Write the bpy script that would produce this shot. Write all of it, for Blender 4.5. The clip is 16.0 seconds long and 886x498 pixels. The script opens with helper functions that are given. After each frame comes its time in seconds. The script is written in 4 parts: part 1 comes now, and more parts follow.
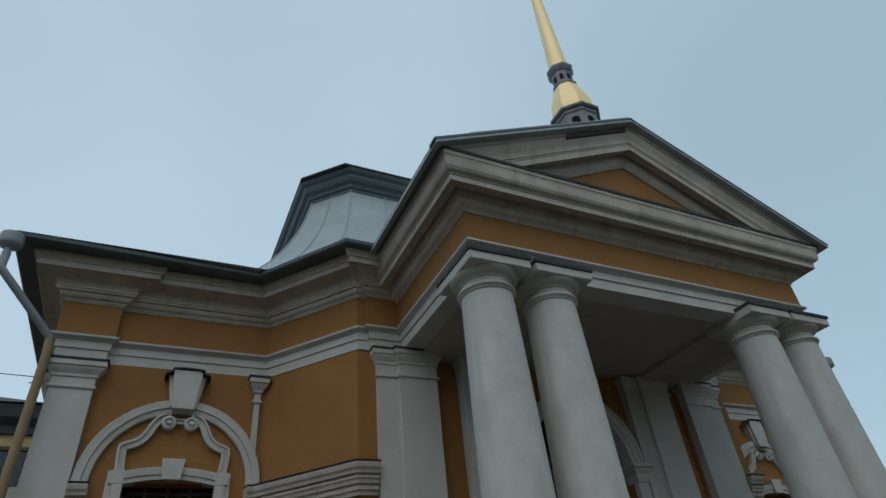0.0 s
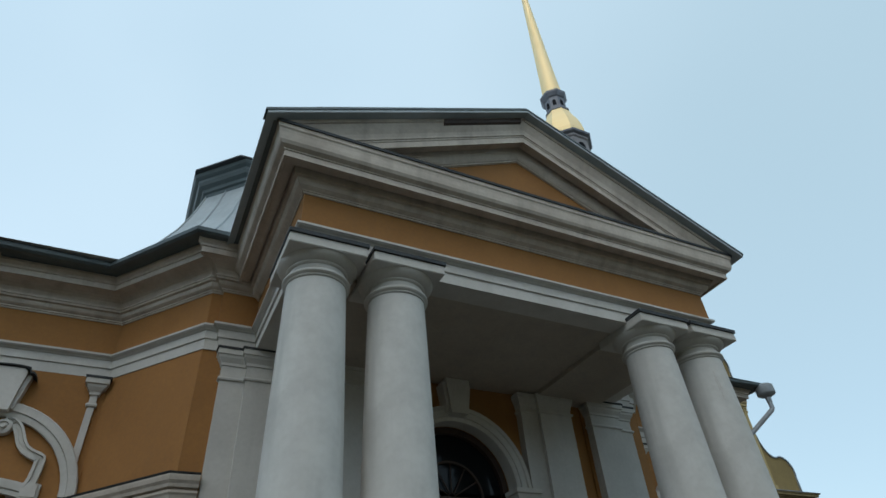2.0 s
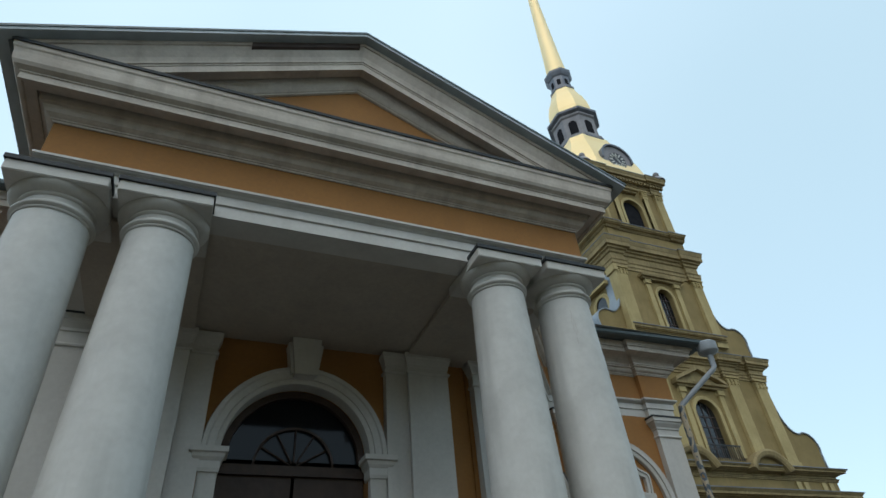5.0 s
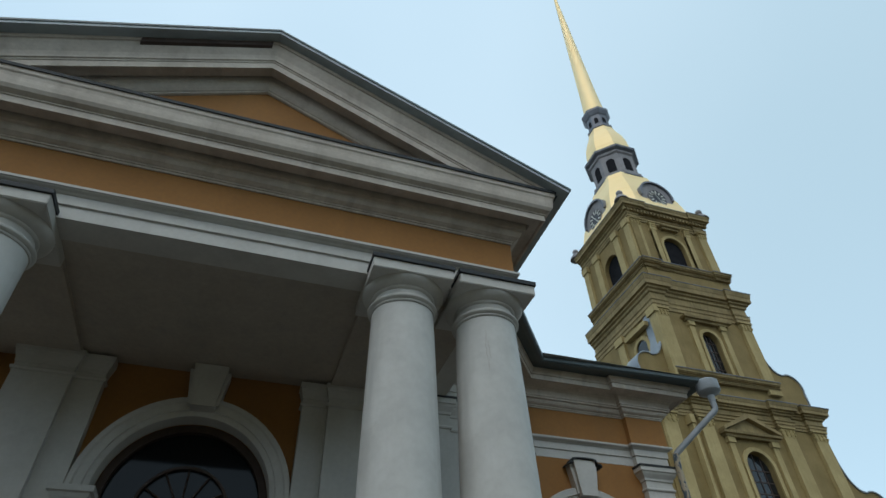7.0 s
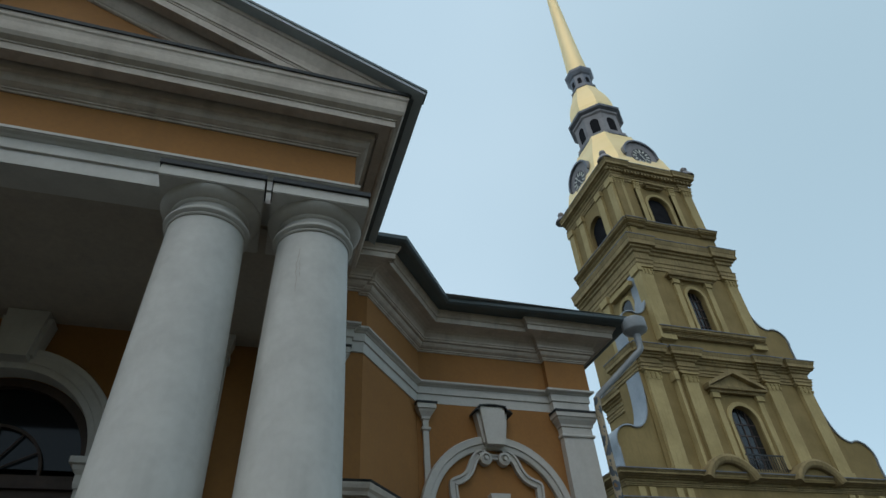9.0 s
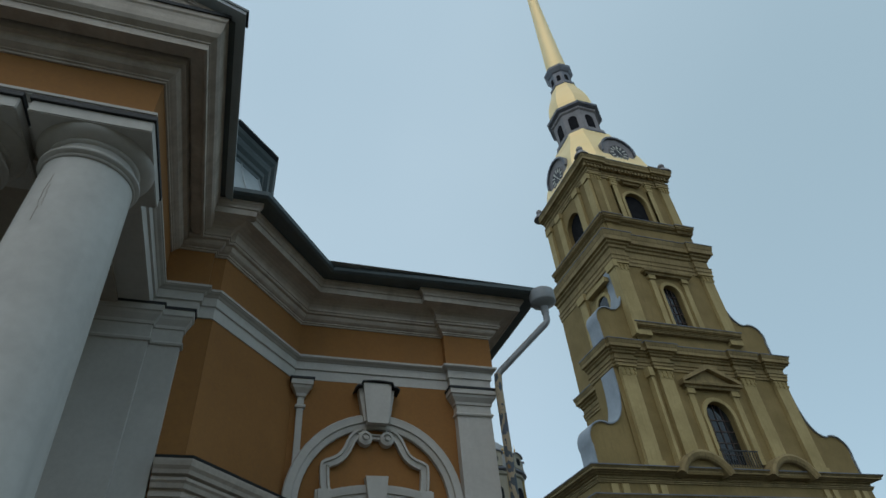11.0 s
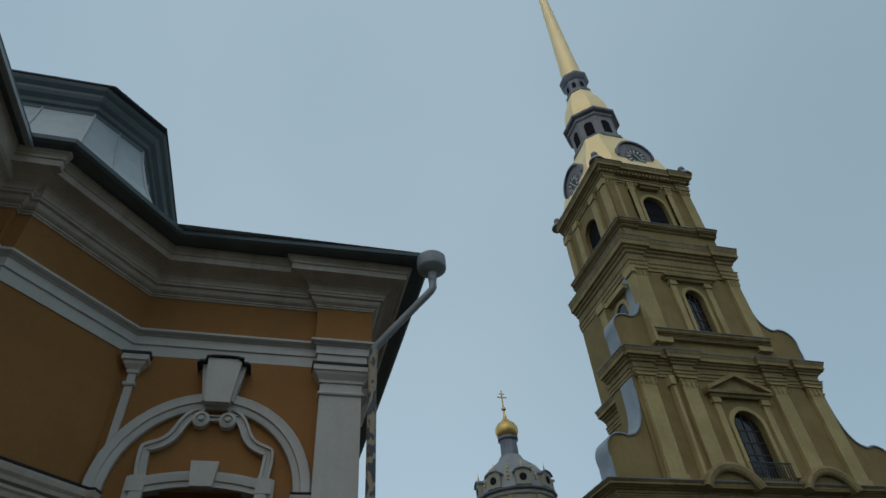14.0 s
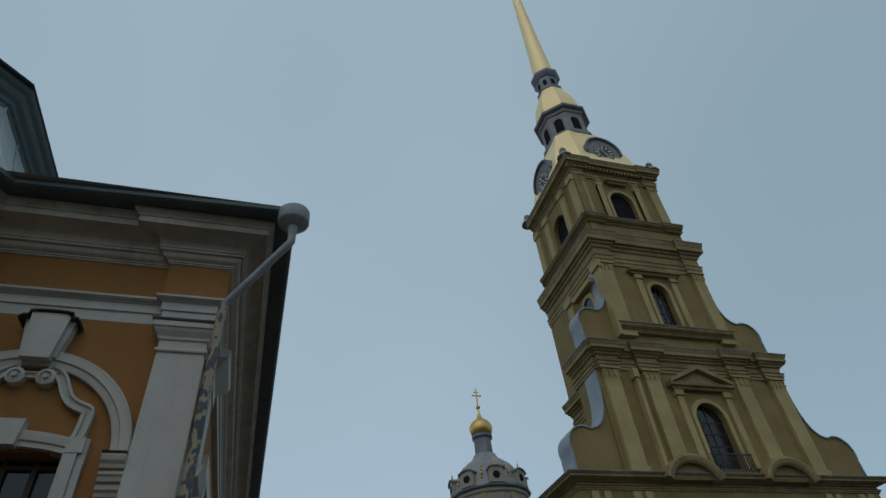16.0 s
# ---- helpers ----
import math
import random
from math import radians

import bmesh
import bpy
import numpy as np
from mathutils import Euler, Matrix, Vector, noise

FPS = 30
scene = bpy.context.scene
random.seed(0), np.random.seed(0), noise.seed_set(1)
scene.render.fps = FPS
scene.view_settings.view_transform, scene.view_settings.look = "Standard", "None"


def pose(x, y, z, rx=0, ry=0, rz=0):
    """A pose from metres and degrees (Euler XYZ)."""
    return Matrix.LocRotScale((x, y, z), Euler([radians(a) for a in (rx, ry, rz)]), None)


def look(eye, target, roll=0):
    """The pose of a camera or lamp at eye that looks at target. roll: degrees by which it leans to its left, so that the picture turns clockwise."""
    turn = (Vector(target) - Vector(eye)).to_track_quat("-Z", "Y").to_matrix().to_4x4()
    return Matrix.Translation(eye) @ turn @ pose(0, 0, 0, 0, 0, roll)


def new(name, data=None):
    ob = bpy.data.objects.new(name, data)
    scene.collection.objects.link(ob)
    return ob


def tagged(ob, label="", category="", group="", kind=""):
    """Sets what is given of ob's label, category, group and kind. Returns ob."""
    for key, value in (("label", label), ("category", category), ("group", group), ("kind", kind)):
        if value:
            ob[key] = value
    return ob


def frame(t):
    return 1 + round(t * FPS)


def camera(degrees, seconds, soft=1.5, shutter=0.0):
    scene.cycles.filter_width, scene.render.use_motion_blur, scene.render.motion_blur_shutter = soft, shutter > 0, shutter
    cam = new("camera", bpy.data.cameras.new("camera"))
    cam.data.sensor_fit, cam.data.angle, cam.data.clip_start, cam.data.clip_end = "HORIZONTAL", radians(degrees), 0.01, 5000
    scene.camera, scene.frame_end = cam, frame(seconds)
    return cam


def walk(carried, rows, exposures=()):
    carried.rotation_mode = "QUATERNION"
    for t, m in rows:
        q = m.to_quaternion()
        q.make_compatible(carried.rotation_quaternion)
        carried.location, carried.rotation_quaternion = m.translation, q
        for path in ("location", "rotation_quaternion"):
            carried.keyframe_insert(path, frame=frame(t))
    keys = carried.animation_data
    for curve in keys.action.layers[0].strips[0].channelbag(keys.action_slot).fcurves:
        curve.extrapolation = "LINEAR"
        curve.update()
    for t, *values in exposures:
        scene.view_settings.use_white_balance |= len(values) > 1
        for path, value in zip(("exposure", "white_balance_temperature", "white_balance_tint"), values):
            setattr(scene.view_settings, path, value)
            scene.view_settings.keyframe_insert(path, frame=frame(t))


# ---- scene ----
cam = camera(74.0, 16.0)
PATH = [  # seconds, eye, turn
    (0, -5.955, -4.843, 1.784, 125.65, 5.25, -24.63),
    (0.5, -5.447, -4.844, 1.792, 126.49, 5.39, -24.04),
    (1, -4.938, -4.845, 1.789, 126.87, 5.51, -23.51),
    (1.5, -4.436, -4.831, 1.781, 126.95, 4.55, -23.82),
    (2, -3.928, -4.806, 1.783, 128.00, 3.81, -25.72),
    (2.5, -3.447, -4.773, 1.774, 127.18, 3.53, -26.35),
    (3, -2.961, -4.737, 1.768, 127.12, 2.78, -26.92),
    (3.5, -2.509, -4.707, 1.760, 128.16, 2.33, -25.79),
    (4, -2.062, -4.692, 1.752, 130.30, 1.09, -22.71),
    (4.5, -1.634, -4.724, 1.702, 129.92, 2.52, -22.27),
    (5, -1.230, -4.778, 1.626, 127.56, 4.51, -22.00),
    (7.5, 1.026, -4.312, 1.906, 132.96, 0.65, -17.53),
    (8, 1.495, -4.193, 1.926, 133.29, 0.18, -16.76),
    (8.5, 1.936, -4.053, 1.917, 131.70, 2.16, -17.23),
    (9, 2.372, -3.916, 1.935, 129.29, 3.54, -17.32),
    (9.5, 2.793, -3.802, 1.946, 128.83, 5.39, -19.85),
    (12, 4.818, -3.340, 1.812, 129.91, 4.24, -16.18),
    (12.5, 5.215, -3.254, 1.810, 130.02, 4.79, -15.79),
    (13, 5.618, -3.138, 1.793, 129.93, 4.71, -15.65),
    (13.5, 6.025, -3.020, 1.770, 131.13, 4.63, -15.86),
    (14, 6.437, -2.905, 1.744, 131.54, 3.62, -14.34),
    (14.5, 6.845, -2.811, 1.689, 131.95, 3.68, -15.31),
    (15, 7.276, -2.738, 1.606, 131.43, 4.61, -15.68),
    (15.5, 7.667, -2.670, 1.509, 130.21, 5.07, -15.75),
    (16, 8.060, -2.612, 1.427, 131.60, 4.89, -15.54),
]
EXPOSURES = [(0.0, -0.32), (0.5, 0.0), (1.0, 0.1), (2.5, 0.12), (5.0, 0.36), (7.5, 0.1), (8.5, 0.0), (9.5, -0.15), (12.0, -0.41), (14.5, -0.69), (16.0, -0.75)]
walk(cam, [(t, pose(x, y, z, rx, ry, rz)) for t, x, y, z, rx, ry, rz in PATH], EXPOSURES)

# ---- world and light: overcast noon ----
world = bpy.data.worlds.new("overcast_sky")
scene.world = world
world.use_nodes = True
wn, wl = world.node_tree.nodes, world.node_tree.links
wn.clear()
w_out = wn.new("ShaderNodeOutputWorld")
w_bg = wn.new("ShaderNodeBackground")
w_bg2 = wn.new("ShaderNodeBackground")
w_add = wn.new("ShaderNodeAddShader")
w_sky = wn.new("ShaderNodeTexSky")
w_sky.sky_type, w_sky.sun_disc = "NISHITA", False
w_sky.sun_elevation, w_sky.sun_rotation = radians(50), radians(-144)
w_sky.dust_density, w_sky.ozone_density = 1.0, 2.0
w_co = wn.new("ShaderNodeTexCoord")
w_noise = wn.new("ShaderNodeTexNoise")
w_noise.inputs["Scale"].default_value = 1.1
w_noise.inputs["Detail"].default_value = 3.0
w_ramp = wn.new("ShaderNodeValToRGB")
w_ramp.color_ramp.elements[0].position, w_ramp.color_ramp.elements[1].position = 0.3, 0.75
w_ramp.color_ramp.elements[0].color = (0.455, 0.62, 0.71, 1)
w_ramp.color_ramp.elements[1].color = (0.585, 0.745, 0.83, 1)
wl.new(w_co.outputs["Generated"], w_noise.inputs["Vector"])
wl.new(w_noise.outputs["Fac"], w_ramp.inputs["Fac"])
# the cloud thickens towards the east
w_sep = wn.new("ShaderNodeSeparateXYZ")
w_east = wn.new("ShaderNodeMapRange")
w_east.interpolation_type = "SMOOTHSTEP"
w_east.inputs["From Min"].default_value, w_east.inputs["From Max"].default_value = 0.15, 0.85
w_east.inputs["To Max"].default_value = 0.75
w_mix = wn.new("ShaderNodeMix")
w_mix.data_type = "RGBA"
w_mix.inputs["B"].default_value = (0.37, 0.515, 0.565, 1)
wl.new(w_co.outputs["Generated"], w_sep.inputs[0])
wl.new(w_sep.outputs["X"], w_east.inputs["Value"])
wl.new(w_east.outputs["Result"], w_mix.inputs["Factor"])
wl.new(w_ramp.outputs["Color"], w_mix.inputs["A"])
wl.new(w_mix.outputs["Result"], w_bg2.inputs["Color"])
wl.new(w_sky.outputs["Color"], w_bg.inputs["Color"])
w_bg.inputs["Strength"].default_value = 0.05
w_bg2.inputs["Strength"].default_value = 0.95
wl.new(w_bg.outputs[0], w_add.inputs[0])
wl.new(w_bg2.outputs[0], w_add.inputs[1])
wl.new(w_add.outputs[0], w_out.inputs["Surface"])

sun = new("sun", bpy.data.lights.new("sun", "SUN"))
sun.data.energy, sun.data.angle, sun.data.color = 0.52, radians(50), (1.0, 0.87, 0.71)
sun.matrix_world = look((-20.5, -28, 41), (0, 0, 0))


# ---- materials ----
def material(name, c1, c2, rough=0.8, metal=0.0, scale=1.2, fine=22.0, bump=0.25, stain=None, streak=0.0, vary=0.0, grain=0.16, edge=0.18):
    """Two-scale weathered surface: broad stains from c1 to c2, fine grain, optional vertical streaks in the colour stain."""
    m = bpy.data.materials.new(name)
    m.use_nodes = True
    n, l = m.node_tree.nodes, m.node_tree.links
    b = n["Principled BSDF"]
    co = n.new("ShaderNodeTexCoord")
    big, small = n.new("ShaderNodeTexNoise"), n.new("ShaderNodeTexNoise")
    big.inputs["Scale"].default_value, big.inputs["Detail"].default_value = scale, 6
    small.inputs["Scale"].default_value, small.inputs["Detail"].default_value = fine, 4
    big.inputs["Roughness"].default_value = 0.6
    for t in (big, small):
        l.new(co.outputs["Object"], t.inputs["Vector"])
    ramp = n.new("ShaderNodeValToRGB")
    ramp.color_ramp.elements[0].position, ramp.color_ramp.elements[1].position = 0.5 - edge, 0.5 + edge
    ramp.color_ramp.elements[0].color, ramp.color_ramp.elements[1].color = (*c1, 1), (*c2, 1)
    l.new(big.outputs["Fac"], ramp.inputs["Fac"])
    colour = ramp.outputs["Color"]
    gm = n.new("ShaderNodeMix")
    gm.data_type, gm.blend_type = "RGBA", "OVERLAY"
    gm.inputs["Factor"].default_value = grain
    l.new(colour, gm.inputs["A"])
    l.new(small.outputs["Fac"], gm.inputs["B"])
    colour = gm.outputs["Result"]
    if streak:
        mp = n.new("ShaderNodeMapping")
        mp.inputs["Scale"].default_value = (3.2, 3.2, 0.35)
        st = n.new("ShaderNodeTexNoise")
        st.inputs["Scale"].default_value, st.inputs["Detail"].default_value = 1.6, 7
        l.new(co.outputs["Object"], mp.inputs["Vector"])
        l.new(mp.outputs["Vector"], st.inputs["Vector"])
        r2 = n.new("ShaderNodeValToRGB")
        r2.color_ramp.elements[0].position, r2.color_ramp.elements[1].position = 0.52, 0.78
        r2.color_ramp.elements[0].color, r2.color_ramp.elements[1].color = (0, 0, 0, 1), (streak, streak, streak, 1)
        l.new(st.outputs["Fac"], r2.inputs["Fac"])
        mx = n.new("ShaderNodeMix")
        mx.data_type = "RGBA"
        l.new(r2.outputs["Color"], mx.inputs["Factor"])
        l.new(colour, mx.inputs["A"])
        mx.inputs["B"].default_value = (*(stain or c1), 1)
        colour = mx.outputs["Result"]
    if vary:
        info = n.new("ShaderNodeObjectInfo")
        hsv = n.new("ShaderNodeHueSaturation")
        mr = n.new("ShaderNodeMapRange")
        mr.inputs["To Min"].default_value, mr.inputs["To Max"].default_value = 1 - vary, 1 + vary
        l.new(info.outputs["Random"], mr.inputs["Value"])
        l.new(mr.outputs["Result"], hsv.inputs["Value"])
        l.new(colour, hsv.inputs["Color"])
        colour = hsv.outputs["Color"]
    l.new(colour, b.inputs["Base Color"])
    b.inputs["Metallic"].default_value = metal
    rr = n.new("ShaderNodeMapRange")
    rr.inputs["To Min"].default_value, rr.inputs["To Max"].default_value = max(rough - 0.1, 0.02), min(rough + 0.1, 1)
    l.new(small.outputs["Fac"], rr.inputs["Value"])
    l.new(rr.outputs["Result"], b.inputs["Roughness"])
    if bump:
        bp = n.new("ShaderNodeBump")
        bp.inputs["Strength"].default_value, bp.inputs["Distance"].default_value = bump, 0.01
        l.new(small.outputs["Fac"], bp.inputs["Height"])
        l.new(bp.outputs["Normal"], b.inputs["Normal"])
    return m


OCHRE = material("ochre_stucco", (0.268, 0.122, 0.033), (0.328, 0.151, 0.042), 0.85, bump=0.1, scale=0.9, streak=0.35, stain=(0.25, 0.125, 0.042))
WHITE = material("white_stucco", (0.47, 0.45, 0.415), (0.56, 0.54, 0.50), 0.8, scale=1.4, streak=0.4, stain=(0.40, 0.385, 0.35), bump=0.1, grain=0.1)
SHAFT = material("column_stucco", (0.49, 0.48, 0.45), (0.575, 0.565, 0.53), 0.75, edge=0.13, scale=1.8, fine=14, streak=0.85, stain=(0.405, 0.40, 0.375), bump=0.14, grain=0.12)
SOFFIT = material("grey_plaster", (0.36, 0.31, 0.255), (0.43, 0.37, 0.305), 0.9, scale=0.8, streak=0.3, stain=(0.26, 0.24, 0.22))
CORNICE = material("weathered_cornice_paint", (0.43, 0.372, 0.315), (0.57, 0.51, 0.44), 0.85, scale=2.0, streak=0.65, stain=(0.29, 0.245, 0.205))
LEAD = material("dark_sheet_metal", (0.022, 0.025, 0.028), (0.042, 0.046, 0.05), 0.7, 0.1, scale=2, bump=0.1)
ROOF = material("painted_roof_sheet", (0.30, 0.34, 0.355), (0.40, 0.44, 0.455), 0.6, 0.05, scale=0.8, fine=9, bump=0.08, streak=0.4, stain=(0.24, 0.27, 0.28))
ROOF_TRIM = material("grey_green_roof_trim", (0.065, 0.085, 0.09), (0.10, 0.125, 0.13), 0.5, 0.2, scale=1.2, bump=0.08)
PIPE_OCHRE = material("ochre_painted_pipe", (0.24, 0.165, 0.085), (0.31, 0.215, 0.115), 0.6, scale=3, bump=0.08)
PIPE = material("zinc_pipe", (0.24, 0.26, 0.275), (0.32, 0.34, 0.355), 0.6, 0.15, scale=3, bump=0.08)

WOOD = material("dark_window_wood", (0.035, 0.02, 0.014), (0.06, 0.035, 0.025), 0.6, scale=5, bump=0.15)
GOLD = material("gilded_sheet", (0.90, 0.69, 0.36), (0.95, 0.75, 0.43), 0.6, 0.5, scale=0.08, fine=0.15, bump=0, grain=0.02)
GOLD_DARK = material("gilded_sheet_cupola", (0.55, 0.36, 0.12), (0.70, 0.47, 0.17), 0.42, 0.9, scale=0.8, fine=3, bump=0.03)
T_WALL = material("tower_ochre_stucco", (0.190, 0.133, 0.046), (0.245, 0.174, 0.066), 0.85, scale=0.35, fine=5, streak=0.7, stain=(0.17, 0.122, 0.048), edge=0.13)
T_PIL = material("tower_pale_stucco", (0.31, 0.236, 0.10), (0.395, 0.305, 0.138), 0.85, scale=0.4, fine=5, streak=0.7, stain=(0.24, 0.18, 0.08), edge=0.13)
T_CORN = material("tower_cornice_stucco", (0.20, 0.145, 0.062), (0.285, 0.212, 0.096), 0.85, scale=0.6, fine=5, streak=0.8, stain=(0.12, 0.09, 0.045), edge=0.12)
T_LEAD = material("tower_grey_sheet", (0.11, 0.115, 0.135), (0.18, 0.19, 0.215), 0.5, 0.3, scale=0.6, fine=5, bump=0.06)
MARK = material("pale_gilt_marks", (0.52, 0.50, 0.44), (0.60, 0.58, 0.52), 0.5, scale=1, bump=0)
T_FLASH = material("pale_zinc_flashing", (0.20, 0.225, 0.25), (0.28, 0.305, 0.33), 0.5, 0.3, scale=0.6, fine=5, bump=0.04)
DOME = material("pale_grey_dome_sheet", (0.20, 0.205, 0.205), (0.29, 0.29, 0.28), 0.55, 0.15, scale=0.5, fine=4, bump=0.05, streak=0.5, stain=(0.15, 0.15, 0.15))
T_STONE = material("lilac_grey_stone", (0.19, 0.18, 0.185), (0.27, 0.255, 0.26), 0.8, scale=0.6, fine=5, streak=0.4, stain=(0.12, 0.115, 0.12))
DRUM = material("weathered_drum_stucco", (0.27, 0.25, 0.19), (0.35, 0.32, 0.25), 0.85, scale=0.3, fine=4, streak=0.4, stain=(0.15, 0.14, 0.11))
DIAL = material("dark_clock_dial", (0.03, 0.03, 0.035), (0.05, 0.05, 0.055), 0.5, scale=1, bump=0)
# near-black colour that stands in for the shade inside windows and openings
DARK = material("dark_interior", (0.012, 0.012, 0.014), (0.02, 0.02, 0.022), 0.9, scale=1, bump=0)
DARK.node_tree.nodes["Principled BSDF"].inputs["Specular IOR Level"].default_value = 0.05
GROUND = material("cobbled_ground", (0.058, 0.050, 0.040), (0.088, 0.077, 0.062), 0.9, scale=0.3, fine=7, bump=0.5)
FAR_WALL = material("yellow_far_stucco", (0.36, 0.27, 0.11), (0.44, 0.34, 0.15), 0.9, scale=0.4, fine=6)



def peeling(name, coats, scale):
    """Layers of paint flaking off each other in sharp-edged patches."""
    m = bpy.data.materials.new(name)
    m.use_nodes = True
    n, l = m.node_tree.nodes, m.node_tree.links
    co, nz, ramp = n.new("ShaderNodeTexCoord"), n.new("ShaderNodeTexNoise"), n.new("ShaderNodeValToRGB")
    mp = n.new("ShaderNodeMapping")
    mp.inputs["Scale"].default_value = (1, 1, 0.55)
    nz.inputs["Scale"].default_value, nz.inputs["Detail"].default_value = scale, 7
    l.new(co.outputs["Object"], mp.inputs["Vector"])
    l.new(mp.outputs["Vector"], nz.inputs["Vector"])
    l.new(nz.outputs["Fac"], ramp.inputs["Fac"])
    ramp.color_ramp.interpolation = "CONSTANT"
    el = ramp.color_ramp.elements
    el[0].position, el[0].color = 0.0, (*coats[0], 1)
    el[1].position, el[1].color = 0.44, (*coats[1], 1)
    for k, c in enumerate(coats[2:]):
        e = el.new(0.52 + 0.08 * k)
        e.color = (*c, 1)
    b = n["Principled BSDF"]
    l.new(ramp.outputs["Color"], b.inputs["Base Color"])
    b.inputs["Roughness"].default_value = 0.75
    bp = n.new("ShaderNodeBump")
    bp.inputs["Strength"].default_value, bp.inputs["Distance"].default_value = 0.5, 0.01
    l.new(ramp.outputs["Color"], bp.inputs["Height"])
    l.new(bp.outputs["Normal"], b.inputs["Normal"])
    return m


PEEL = peeling("peeling_pipe_paint", [(0.07, 0.09, 0.11), (0.36, 0.30, 0.21), (0.08, 0.10, 0.125), (0.22, 0.13, 0.055)], 5.0)
PEEL_WALL = peeling("peeling_wall_paint", [(0.23, 0.105, 0.033), (0.30, 0.25, 0.18), (0.085, 0.105, 0.13), (0.34, 0.30, 0.25)], 3.2)

GLASS = bpy.data.materials.new("window_glass")
GLASS.use_nodes = True
g = GLASS.node_tree.nodes["Principled BSDF"]
g.inputs["Base Color"].default_value = (0.02, 0.025, 0.03, 1)
g.inputs["Roughness"].default_value = 0.06
g.inputs["Transmission Weight"].default_value = 0.35


# darker glass copy for the porch shade, its sky reflection cut down
GLASS_SHADED = GLASS.copy()
GLASS_SHADED.name = "dusty_dark_glass"
g = GLASS_SHADED.node_tree.nodes["Principled BSDF"]
g.inputs["Base Color"].default_value = (0.008, 0.010, 0.012, 1)
g.inputs["Specular IOR Level"].default_value = 0.16
g.inputs["Transmission Weight"].default_value = 0.0


# ---- mesh helpers ----
def bm_new():
    return bmesh.new()


def part(name, bm, mat, parent=None, label="", smooth=False):
    bmesh.ops.recalc_face_normals(bm, faces=bm.faces)
    me = bpy.data.meshes.new(name)
    bm.to_mesh(me)
    bm.free()
    if smooth:
        for p in me.polygons:
            p.use_smooth = True
        me.set_sharp_from_angle(angle=radians(35))
    me.materials.append(mat)
    ob = new(name, me)
    if parent is not None:
        ob.parent = parent
    if label:
        ob["label"] = label
    return ob


def again(ob, x=0.0, y=0.0, z=0.0, mirror=False, name=None, parent=None):
    """Another object on ob's mesh, shifted, with its parts."""
    o = new(name or ob.name.split(".")[0], ob.data)
    o.parent = parent or ob.parent
    o.location = (ob.location.x + x, ob.location.y + y, ob.location.z + z)
    o.scale = (-1, 1, 1) if mirror else ob.scale
    if "label" in ob:
        o["label"] = ob["label"]
    for c in ob.children:
        again(c, parent=o)
    return o


def thing(name, label, category, at=(0, 0, 0), kind="", group=""):
    e = new(name)
    e.location = at
    return tagged(e, label, category, group, kind)


def prism(bm, poly, z0, z1):
    """Upright prism over a plan polygon."""
    lo = [bm.verts.new((x, y, z0)) for x, y in poly]
    hi = [bm.verts.new((x, y, z1)) for x, y in poly]
    k = len(poly)
    bm.faces.new(lo[::-1])
    bm.faces.new(hi)
    for i in range(k):
        bm.faces.new((lo[i], lo[(i + 1) % k], hi[(i + 1) % k], hi[i]))
    return bm


def box(bm, x0, x1, y0, y1, z0, z1):
    return prism(bm, [(x0, y0), (x1, y0), (x1, y1), (x0, y1)], z0, z1)


def slab_xz(bm, poly, y0, y1):
    """Prism over a polygon in the x-z plane, from y0 to y1."""
    a = [bm.verts.new((x, y0, z)) for x, z in poly]
    b = [bm.verts.new((x, y1, z)) for x, z in poly]
    k = len(poly)
    bm.faces.new(a)
    bm.faces.new(b[::-1])
    for i in range(k):
        bm.faces.new((a[i], b[i], b[(i + 1) % k], a[(i + 1) % k]))
    return bm


def sweep(bm, profile, path, closed=False):
    """Carries a closed profile of (outward, z) along a plan path with mitred corners; outward is to the right of travel."""
    k, rings = len(path), []
    for i, (x, y) in enumerate(path):
        ns = []
        for a, b in (((i - 1) % k, i), (i, (i + 1) % k)):
            if not closed and ((i == 0 and b == 0) or (i == k - 1 and a == k - 1)):
                continue
            dx, dy = path[b][0] - path[a][0], path[b][1] - path[a][1]
            d = math.hypot(dx, dy)
            ns.append((dy / d, -dx / d))
        if len(ns) == 1:
            m = ns[0]
        else:
            q = 1 + ns[0][0] * ns[1][0] + ns[0][1] * ns[1][1]
            m = ((ns[0][0] + ns[1][0]) / q, (ns[0][1] + ns[1][1]) / q)
        rings.append([bm.verts.new((x + m[0] * o, y + m[1] * o, z)) for o, z in profile])
    n = len(profile)
    for i in range(k if closed else k - 1):
        a, b = rings[i], rings[(i + 1) % k]
        for j in range(n):
            bm.faces.new((a[j], a[(j + 1) % n], b[(j + 1) % n], b[j]))
    if not closed:
        bm.faces.new(rings[0])
        bm.faces.new(rings[-1][::-1])
    return bm


def turned(bm, profile, cx=0.0, cy=0.0, seg=32, turn=0.0):
    """Body of revolution from (radius, z); seg 8 gives an octagon."""
    rings = []
    for r, z in profile:
        rings.append([bm.verts.new((cx + r * math.cos(turn + 2 * math.pi * i / seg), cy + r * math.sin(turn + 2 * math.pi * i / seg), z)) for i in range(seg)])
    for a, b in zip(rings, rings[1:]):
        for i in range(seg):
            bm.faces.new((a[i], a[(i + 1) % seg], b[(i + 1) % seg], b[i]))
    bm.faces.new(rings[0][::-1])
    bm.faces.new(rings[-1])
    return bm


